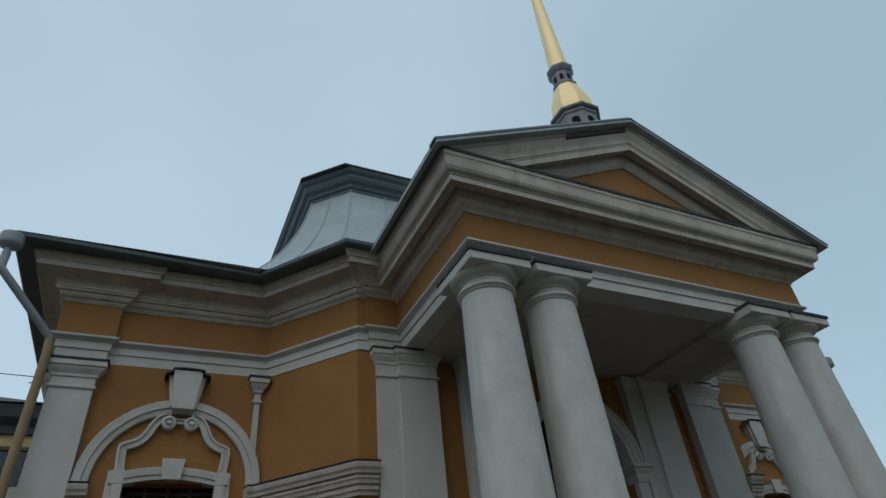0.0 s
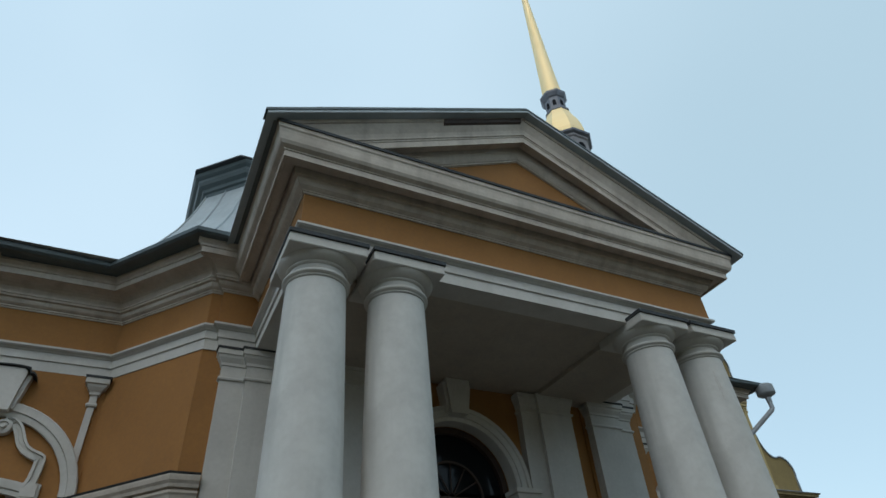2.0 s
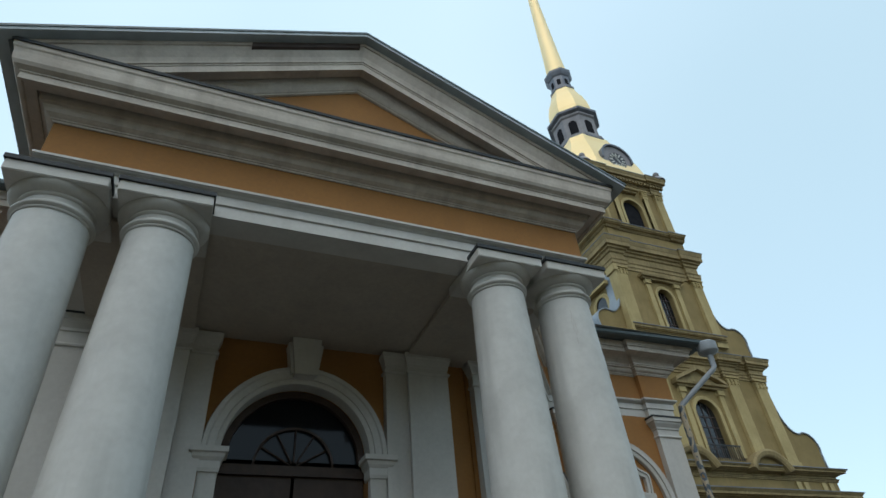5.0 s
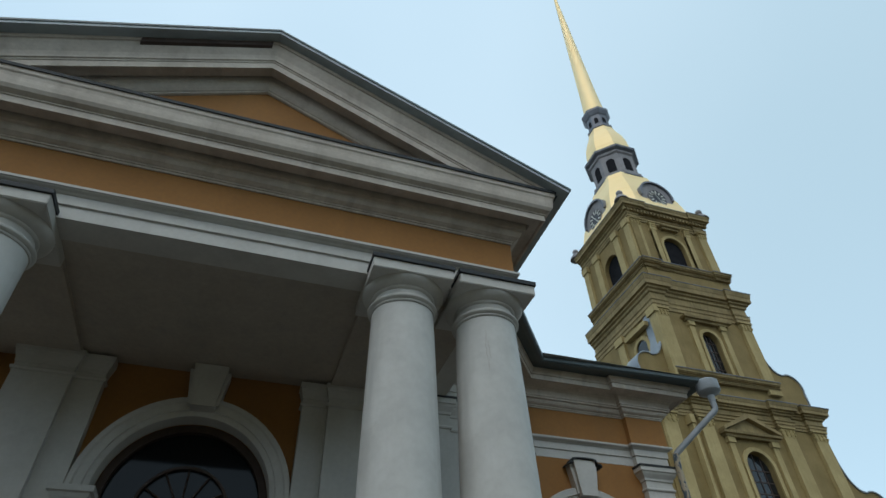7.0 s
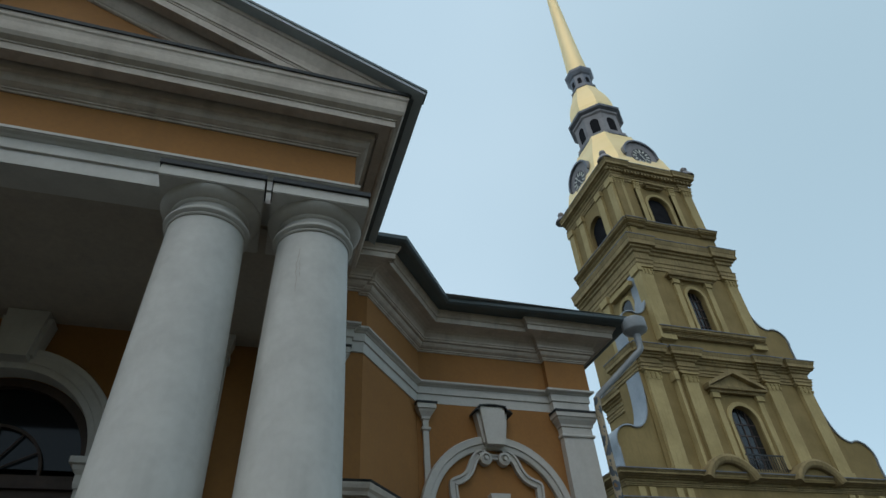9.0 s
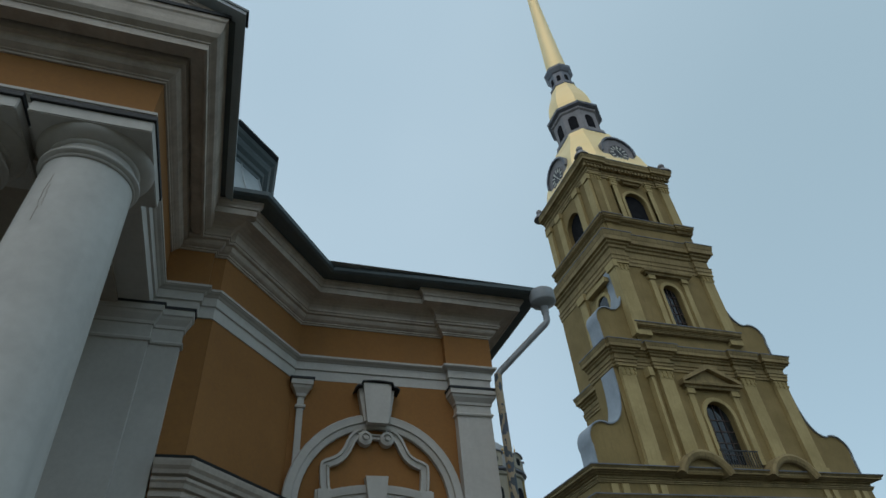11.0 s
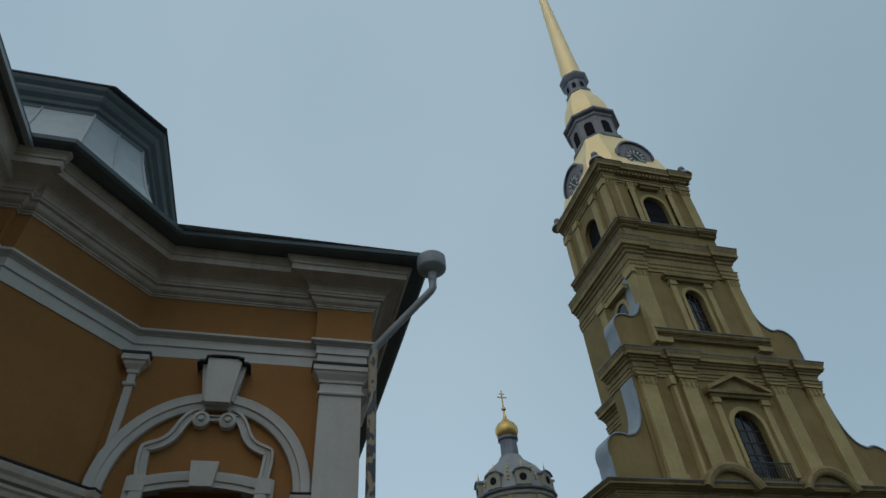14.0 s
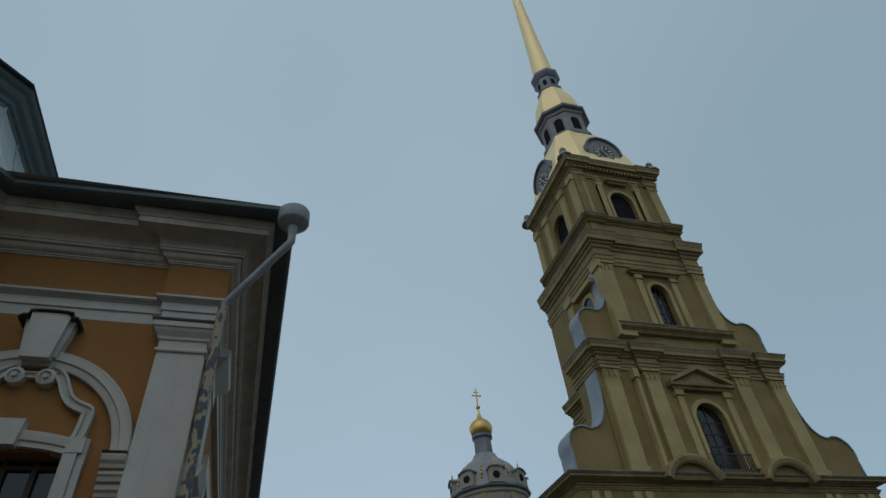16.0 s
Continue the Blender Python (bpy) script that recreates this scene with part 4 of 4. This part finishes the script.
def tower_window(z0, spring, half, yw, hood_z, hood_w, gable):
    """Surround, glazing and hood of a front window."""
    bm = bm_new()
    arch_ring(bm, TX, spring, [(half, TY + yw), (half, TY + yw - 0.15), (half + 0.35, TY + yw - 0.15), (half + 0.4, TY + yw)], steps=20)
    for s in (-1, 1):
        xs = sorted((TX + s * half, TX + s * (half + 0.35)))
        box(bm, xs[0], xs[1], TY + yw - 0.15, TY + yw, z0, spring)
        xs = sorted((TX + s * (half + 0.7), TX + s * (half + 1.3)))
        box(bm, xs[0], xs[1], TY + yw - 0.25, TY + yw, z0, hood_z - 0.6)
        box(bm, xs[0] - 0.12, xs[1] + 0.12, TY + yw - 0.4, TY + yw, hood_z - 0.597, hood_z - 0.1)
    w = part("window", bm, T_PIL, tower, "arched tower window in pale surround")
    bm = bm_new()
    sweep(bm, [(-0.1, hood_z - 0.1), (0.15, hood_z - 0.1), (0.2, hood_z + 0.1), (0.45, hood_z + 0.15), (0.5, hood_z + 0.35), (-0.1, hood_z + 0.4)],
          [(TX - hood_w, TY + yw), (TX - hood_w, TY + yw - 0.3), (TX + hood_w, TY + yw - 0.3), (TX + hood_w, TY + yw)])
    if gable:
        for s in (-1, 1):
            slab_xz(bm, [(TX + s * (hood_w + 0.4), hood_z + 0.35), (TX + s * (hood_w + 0.4), hood_z + 0.65), (TX, hood_z + 2.2), (TX, hood_z + 1.75)], TY + yw - 0.8, TY + yw)
        slab_xz(bm, [(TX - hood_w, hood_z + 0.4), (TX + hood_w, hood_z + 0.4), (TX, hood_z + 1.8)], TY + yw - 0.3, TY + yw)
    part("hood", bm, T_CORN, w, "moulded window hood")
    bm = bm_new()
    pts = [(TX + half * math.cos(math.pi * i / 16), spring + half * math.sin(math.pi * i / 16)) for i in range(17)]
    slab_xz(bm, ([(TX + half, z0)] + pts + [(TX - half, z0)])[::-1], TY + yw + 0.55, TY + yw + 0.6)
    pane = part("pane", bm, GLASS, w, "dark glass")
    for i in range(1, 4):
        bm = bm_new()
        box(bm, TX - half + half * i / 2 - 0.04, TX - half + half * i / 2 + 0.04, TY + yw + 0.48, TY + yw + 0.545, z0, spring + (half if i == 2 else half * 0.86))
        part("bar", bm, WOOD, w)
    for i in range(5):
        bm = bm_new()
        z = z0 + (spring - z0) * i / 4
        box(bm, TX - half, TX + half, TY + yw + 0.49, TY + yw + 0.54, z - 0.04, z + 0.04)
        part("bar", bm, WOOD, w)
    return w


tower_window(17.0, 21.0, 1.5, -5.4, 23.6, 2.9, True)
tower_window(30.0, 34.0, 1.05, -5.4, 36.0, 2.6, False)
w = tower_window(43.2, 46.6, 1.5, -5.4, 49.3, 1.0, False)
# flat louvre sheet, near-black for the shade inside the belfry
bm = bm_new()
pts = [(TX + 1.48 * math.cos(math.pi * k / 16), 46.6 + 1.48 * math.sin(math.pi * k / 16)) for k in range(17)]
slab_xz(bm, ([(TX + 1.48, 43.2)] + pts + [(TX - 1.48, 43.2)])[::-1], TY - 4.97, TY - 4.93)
part("louvre", bm, DARK, w, "flat belfry louvre sheet coloured near-black for shade")
# balcony rail under the first storey window
bm = bm_new()
box(bm, TX - 2.0, TX + 2.0, TY - 6.03, TY - 5.92, 17.9, 18.0)
rail = part("balcony_rail", bm, LEAD, tower, "dark iron balcony rail")
bm = bm_new()
box(bm, TX - 1.93, TX - 1.87, TY - 6.0, TY - 5.95, 16.6, 17.9)
bar = part("baluster", bm, LEAD, rail)
for i in range(1, 15):
    again(bar, 3.8 * i / 14)


# scrolled side gables
def volute(x0, x1, z0, z1, y0, y1, s):
    """Concave gable wing from (x0, z1) down to a round scroll ending at x1, with pale flashing on its edge."""
    w, h = x1 - x0, z1 - z0
    edge = []
    rr = 0.34 * w
    cx, cz = x1 - rr, z0 + h * 0.43 - rr
    xs, zs = cx + rr * math.cos(radians(118)), cz + rr * math.sin(radians(118))
    for i in range(18):
        a = radians(90 * i / 18)
        edge.append((x0 + (xs - x0) * (1 - math.cos(a)) ** 1.5, z1 - (z1 - zs) * math.sin(a)))
    for i in range(17):
        a = radians(118 - 140 * i / 16)
        edge.append((cx + rr * math.cos(a), cz + rr * math.sin(a)))
    edge.append((x1 - 0.03 * w, z0 + 0.12 * h))
    edge.append((x1 - 0.03 * w, z0))
    poly = [(x0, z0)] + edge
    bm = bm_new()
    slab_xz(bm, [(TX + s * x, z) for x, z in (poly[::-1] if s < 0 else poly)], TY + y0, TY + y1)
    v = part("scroll_gable", bm, T_WALL, tower, "ochre scrolled side gable")
    bm = bm_new()
    rows = []
    for i, (x, z) in enumerate(edge):
        a, b = edge[max(i - 1, 0)], edge[min(i + 1, len(edge) - 1)]
        dx, dz = b[0] - a[0], b[1] - a[1]
        d = math.hypot(dx, dz) or 1
        nx, nz = -dz / d, dx / d
        rows.append([bm.verts.new((TX + s * (x + nx * o), yy, z + nz * o)) for o, yy in ((0.01, TY + y0 - 0.15), (0.12, TY + y0 - 0.15), (0.12, TY + y1 + 0.1), (0.01, TY + y1 + 0.1))])
    for a, b in zip(rows, rows[1:]):
        for j in range(4):
            bm.faces.new((a[j], a[(j + 1) % 4], b[(j + 1) % 4], b[j]))
    bm.faces.new(rows[0]); bm.faces.new(rows[-1][::-1])
    part("scroll_flashing", bm, T_FLASH, v, "pale zinc edge flashing", True)


for s in (-1, 1):
    volute(9.9, 14.0, 16.3, 25.0, -5.2, -3.4, s)
    volute(6.2, 10.1, 27.3, 36.8, -5.2, -3.6, s)

# gilded cap, clocks, gallery, lantern and spire
bm = bm_new()
prof = [(6.1, 52.4), (5.95, 53.4), (5.6, 55.0), (5.0, 57.0), (4.3, 58.8), (3.75, 60.3), (3.45, 61.6)]
rings = []
for h, z in prof:
    c = h * 0.62
    rings.append([bm.verts.new((TX + x, TY + y, z)) for x, y in ((-c, -h), (c, -h), (h, -c), (h, c), (c, h), (-c, h), (-h, c), (-h, -c))])
for a, b in zip(rings, rings[1:]):
    for i in range(8):
        bm.faces.new((a[i], a[(i + 1) % 8], b[(i + 1) % 8], b[i]))
bm.faces.new(rings[0][::-1]); bm.faces.new(rings[-1])
part("gilded_cap", bm, GOLD, tower, "gilded faceted tower cap")


def clock(turn):
    e = Matrix.Translation((TX, TY, 0)) @ pose(0, 0, 0, 0, 0, turn)
    bm = bm_new()
    pts = [(2.3 * math.cos(math.pi * i / 18), 55.0 + 2.3 * math.sin(math.pi * i / 18)) for i in range(19)]
    slab_xz(bm, ([(2.3, 52.5)] + pts + [(-2.3, 52.5)])[::-1], -5.75, -3.2)
    d = part("clock_dormer", bm, T_STONE, tower, "lilac-grey arched clock dormer")
    d.matrix_local = e
    bm = bm_new()
    arch_ring(bm, 0, 55.0, [(2.28, -6.05), (2.28, -3.2), (2.52, -3.2), (2.52, -6.05)], -8, 188, 22)
    part("dormer_hood", bm, T_LEAD, d, "dark sheet metal hood")
    bm = bm_new()
    arch_ring(bm, 0, 54.7, [(0.0, -5.76), (0.0, -5.85), (1.32, -5.85), (1.32, -5.76)], 0, 359.9, 32)
    part("dial", bm, DIAL, d, "black clock dial")
    bm = bm_new()
    arch_ring(bm, 0, 54.7, [(1.32, -5.76), (1.32, -5.90), (1.42, -5.90), (1.42, -5.76)], 0, 359.9, 32)
    part("dial_rim", bm, T_STONE, d)
    for i in range(12):
        a = math.pi * i / 6
        bm = bm_new()
        ca, sa = math.cos(a), math.sin(a)
        slab_xz(bm, [(0.72 * ca - 0.09 * sa, 54.7 + 0.72 * sa + 0.09 * ca), (0.72 * ca + 0.09 * sa, 54.7 + 0.72 * sa - 0.09 * ca), (1.24 * ca + 0.09 * sa, 54.7 + 1.24 * sa - 0.09 * ca), (1.24 * ca - 0.09 * sa, 54.7 + 1.24 * sa + 0.09 * ca)], -5.9, -5.85)
        part("hour_mark", bm, MARK, d)
    for ang, ln in ((125, 0.75), (-60, 1.2)):
        bm = bm_new()
        ca, sa = math.cos(radians(ang)), math.sin(radians(ang))
        slab_xz(bm, [(-0.06 * sa, 54.7 + 0.06 * ca), (0.06 * sa, 54.7 - 0.06 * ca), (ln * ca + 0.03 * sa, 54.7 + ln * sa - 0.03 * ca), (ln * ca - 0.03 * sa, 54.7 + ln * sa + 0.03 * ca)], -5.98, -5.93)
        part("clock_hand", bm, MARK, d)
    return d


clock(0)
clock(-90)
for sx, sy in ((1, -1), (-1, -1), (-1, 1)):
    bm = bm_new()
    turned(bm, [(0.95, 52.4), (0.9, 52.6), (0.4, 53.3), (0.3, 53.4), (0.42, 53.6), (0.42, 53.8), (0.3, 54.0), (0.08, 54.1)], TX + sx * 6.0, TY + sy * 5.85, 12)
    part("corner_vase", bm, T_STONE, tower, "grey stone corner ornament", True)


def octa(name, prof, mat, label="", turn=math.pi / 8):
    bm = bm_new()
    turned(bm, prof, TX, TY, 8, turn)
    return part(name, bm, mat, tower, label)


gal = octa("gallery", [(3.5, 61.4), (3.75, 61.6), (3.75, 62.2), (3.35, 62.5), (3.35, 66.3), (3.6, 66.5), (3.6, 66.9), (3.65, 67.0)], T_STONE, "dark grey octagonal gallery with arched openings")
octa("gallery_cornice", [(3.6, 66.85), (4.05, 67.1), (4.15, 67.4), (3.5, 67.9)], T_LEAD, "dark sheet metal cornice")
octa("gallery_base", [(3.4, 61.3), (3.85, 61.5), (3.85, 61.75), (3.4, 61.9)], T_LEAD, "dark metal base")
octa("gilded_dome", [(3.45, 68.0), (3.5, 68.8), (3.3, 70.3), (2.9, 71.8), (2.35, 73.2), (1.95, 74.6)], GOLD, "gilded faceted dome")
lan = octa("lantern", [(2.1, 74.5), (2.1, 74.9), (1.75, 75.2), (1.75, 77.7), (1.95, 77.9), (2.3, 78.5), (2.35, 78.9), (1.9, 79.4)], T_LEAD, "small grey octagonal lantern")
bm = bm_new()
turned(bm, [(1.68, 79.3), (1.46, 84.0), (1.15, 93.0), (0.78, 105.0), (0.41, 116.0), (0.21, 122.5)], TX, TY, 16)
part("spire", bm, GOLD, tower, "tall tapering gilded spire", True)
bm = bm_new()
turned(bm, [(0.1, 122.3), (0.5, 122.7), (0.62, 123.2), (0.5, 123.7), (0.12, 124.1), (0.1, 126.0)], TX, TY, 16)
box(bm, TX - 0.9, TX + 0.2, TY - 0.2, TY + 0.2, 124.3, 125.4)
box(bm, TX - 0.08, TX + 0.08, TY - 0.08, TY + 0.08, 125.9, 128.6)
box(bm, TX - 0.7, TX + 0.7, TY - 0.07, TY + 0.07, 127.2, 127.4)
part("finial", bm, GOLD, tower, "gilded ball and cross finial")
# arched slabs whose near-black colour gives the shade of the openings
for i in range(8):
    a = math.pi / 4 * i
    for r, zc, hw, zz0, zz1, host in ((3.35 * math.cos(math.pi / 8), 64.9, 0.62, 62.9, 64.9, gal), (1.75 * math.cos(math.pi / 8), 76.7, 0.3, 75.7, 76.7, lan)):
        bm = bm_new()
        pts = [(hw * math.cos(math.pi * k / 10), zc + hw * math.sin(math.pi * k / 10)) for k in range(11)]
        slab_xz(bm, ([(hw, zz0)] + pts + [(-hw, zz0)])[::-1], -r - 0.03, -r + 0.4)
        o = part("opening", bm, DARK, host, "arched opening filled with near-black for its shade")
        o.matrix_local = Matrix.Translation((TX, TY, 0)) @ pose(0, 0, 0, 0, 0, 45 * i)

# cathedral body and eastern cupola
nave = thing("cathedral_nave", "ochre cathedral nave with grey roof behind the tower", "building", (-0.1, 1.5, 0))
bm = bm_new()
box(bm, TX - 12.3, TX + 12.3, TY + 7, TY + 62, 0, 12.6)
part("nave_wall", bm, T_WALL, nave)
bm = bm_new()
v = [bm.verts.new(p) for p in ((TX - 13.0, TY + 7, 12.6), (TX + 13.0, TY + 7, 12.6), (TX + 13.0, TY + 62.5, 12.6), (TX - 13.0, TY + 62.5, 12.6), (TX, TY + 7, 18.4), (TX, TY + 56, 18.4))]
for f in ((0, 1, 4), (1, 2, 5, 4), (2, 3, 5), (3, 0, 4, 5), (0, 3, 2, 1)):
    bm.faces.new([v[i] for i in f])
part("nave_roof", bm, ROOF_TRIM, nave)
DX, DY = 45.0, 90.24
cup = thing("cathedral_cupola", "grey domed drum with gilded onion cupola and cross", "cupola", (-0.15, 0, -3.4))


def cturn(name, prof, mat, label="", seg=24, smooth=True):
    bm = bm_new()
    turned(bm, prof, DX, DY, seg)
    return part(name, bm, mat, cup, label, smooth)


drum = cturn("drum", [(6.0, 13.0), (6.0, 36.5), (6.3, 36.7), (6.35, 37.1), (6.0, 37.3)], DRUM, "weathered ochre drum with windows", 16, False)
cturn("drum_cornice", [(6.2, 37.1), (6.75, 37.35), (6.8, 37.6), (6.1, 37.9)], T_LEAD, "grey metal drum cornice", 16, False)
dm = cturn("dome", [(6.2, 37.7), (6.05, 38.4), (5.7, 39.8), (5.1, 41.1), (4.3, 42.2), (3.2, 43.1), (2.3, 43.8), (1.9, 44.6)], DOME, "grey sheet metal dome")
cturn("cupola_lantern", [(1.9, 44.4), (1.65, 44.8), (1.55, 47.4), (1.9, 47.7), (1.9, 48.1)], T_LEAD, "grey lantern", 8, False)
cturn("onion", [(1.35, 48.1), (1.8, 48.5), (2.05, 49.2), (2.0, 49.9), (1.6, 50.6), (0.95, 51.1), (0.45, 51.7), (0.22, 52.4), (0.12, 53.4)], GOLD_DARK, "gilded onion cupola")
bm = bm_new()
turned(bm, [(0.05, 53.2), (0.4, 53.5), (0.42, 53.8), (0.05, 54.2)], DX, DY, 12)
box(bm, DX - 0.1, DX + 0.1, DY - 0.1, DY + 0.1, 54.0, 57.4)
box(bm, DX - 0.9, DX + 0.9, DY - 0.08, DY + 0.08, 55.9, 56.1)
box(bm, DX - 0.5, DX + 0.5, DY - 0.08, DY + 0.08, 56.6, 56.75)
part("cross", bm, GOLD_DARK, cup, "gilded cross")
for i in range(8):
    e = Matrix.Translation((DX, DY, 0)) @ pose(0, 0, 0, 0, 0, 45 * i - 8)
    bm = bm_new()
    pts = [(1.25 * math.cos(math.pi * k / 10), 39.9 + 0.55 * math.sin(math.pi * k / 10)) for k in range(11)]
    slab_xz(bm, ([(1.25, 37.9)] + pts + [(-1.25, 37.9)])[::-1], -6.35, -4.4)
    d = part("dome_dormer", bm, DRUM, cup, "pale arched roof dormer")
    d.matrix_local = e
    bm = bm_new()
    pts = [(1.5 * math.cos(math.pi * k / 10), 39.95 + 0.62 * math.sin(math.pi * k / 10)) for k in range(11)]
    slab_xz(bm, (pts + [(0.97 * x, z - 0.16) for x, z in pts[::-1]])[::-1], -6.6, -4.2)
    part("dormer_hood", bm, T_LEAD, d)
    bm = bm_new()
    arch_ring(bm, 0, 39.05, [(0.0, -6.3), (0.0, -6.42), (0.6, -6.42), (0.6, -6.3)], 0, 359.9, 18)
    part("round_window", bm, DARK, d, "dark round window")
    bm = bm_new()
    turned(bm, [(0.28, 40.4), (0.3, 40.7), (0.1, 40.9), (0.16, 41.2), (0.05, 41.4), (0.02, 42.0)], 0, -6.0, 8)
    part("pinnacle", bm, GOLD_DARK, d, "small gilded pinnacle", True)
    e2 = Matrix.Translation((DX, DY, 0)) @ pose(0, 0, 0, 0, 0, 45 * i + 14.5)
    for zz, rr in ((39.0, 6.0), (39.7, 5.85), (40.4, 5.55), (41.1, 5.2)):
        bm = bm_new()
        turned(bm, [(0.05, zz - 0.22), (0.2, zz - 0.1), (0.2, zz + 0.1), (0.05, zz + 0.22)], 0, -rr, 8)
        part("gilded_boss", bm, GOLD_DARK, dm).matrix_local = e2
    bm = bm_new()
    arch_ring(bm, 0, 34.0, [(0.0, -5.8), (0.0, -6.03), (0.9, -6.03), (0.9, -5.8)], 0, 180, 12)
    box(bm, -0.9, 0.9, -6.03, -5.8, 30.5, 34.0)
    part("drum_window", bm, DARK, drum, "dark arched window").matrix_local = e
    bm = bm_new()
    box(bm, -0.35, 0.35, -6.2, -5.8, 20, 36.5)
    part("drum_pilaster", bm, T_PIL, drum).matrix_local = e2

# ---- neighbouring house behind the wing ----
house = thing("neighbour_house", "yellow stucco house with dark eaves and metal roof", "house", (0, 0, -0.40))
bm = bm_new()
box(bm, -40, -10.5, 24, 36, 0.40, 12.2)
part("house_wall", bm, FAR_WALL, house)
bm = bm_new()
sweep(bm, [(-0.3, 11.6), (0.15, 11.6), (0.2, 11.9), (0.5, 12.2), (0.6, 12.7), (-0.3, 12.75)], [(-40, 36), (-40, 24), (-10.5, 24), (-10.5, 36)])
part("eaves_band", bm, LEAD, house, "dark painted eaves")
bm = bm_new()
v = [bm.verts.new(p) for p in ((-40.7, 23.3, 12.75), (-9.8, 23.3, 12.75), (-9.8, 36.7, 12.75), (-40.7, 36.7, 12.75), (-36, 30, 15.5), (-14, 30, 15.5))]
for f in ((0, 1, 5, 4), (1, 2, 5), (2, 3, 4, 5), (3, 0, 4), (0, 3, 2, 1)):
    bm.faces.new([v[i] for i in f])
part("house_roof", bm, LEAD, house, "dark metal roof")
for i in range(8):
    x = -10.92 - 3.2 * (i - 1)
    bm = bm_new()
    box(bm, x - 0.65, x + 0.65, 23.93, 23.99, 8.0, 10.9)
    wv = part("window", bm, GLASS, house, "dark window")
    bm = bm_new()
    for s in (-1, 1):
        box(bm, x + s * 0.75 - 0.12, x + s * 0.75 + 0.12, 23.84, 24.0, 7.9, 10.95)
        box(bm, x + s * 0.3 - 0.03, x + s * 0.3 + 0.03, 23.88, 23.93, 8.0, 10.9)
    box(bm, x - 0.87, x + 0.87, 23.84, 24.0, 10.953, 11.1)
    box(bm, x - 0.63, x + 0.63, 23.88, 23.925, 9.5, 9.58)
    part("window_frame", bm, WOOD, wv)
bm = bm_new()
tube(bm, [(-11.39, 26, 13.2), (-11.39, 26, 15.2)], 0.04, 6)
tube(bm, [(-11.79, 26, 15.0), (-10.99, 26, 15.0)], 0.025, 6)
tube(bm, [(-11.69, 26, 14.7), (-11.09, 26, 14.7)], 0.025, 6)
part("antenna", bm, LEAD, house, "thin roof antenna")
bm = bm_new()
tube(bm, [(-40, 25, 16.6), (-30, 25.3, 15.6), (-20, 25.6, 15.0), (-11.39, 26, 15.0)], 0.02, 5)
part("cable", bm, LEAD, house, "thin black overhead cable")

# ---- unseen plain blocks, added behind the path to shut out low sky light ----
for name, x0, x1, y0, y1 in (("wall_south", -75, 75, -34, -30), ("wall_west", -75, -71, -29.9, 23)):
    bm = bm_new()
    box(bm, x0, x1, y0, y1, 0, 13)
    tagged(part(name, bm, FAR_WALL), "plain unseen yellow block added to cut low sky light", "wall", kind="structure")
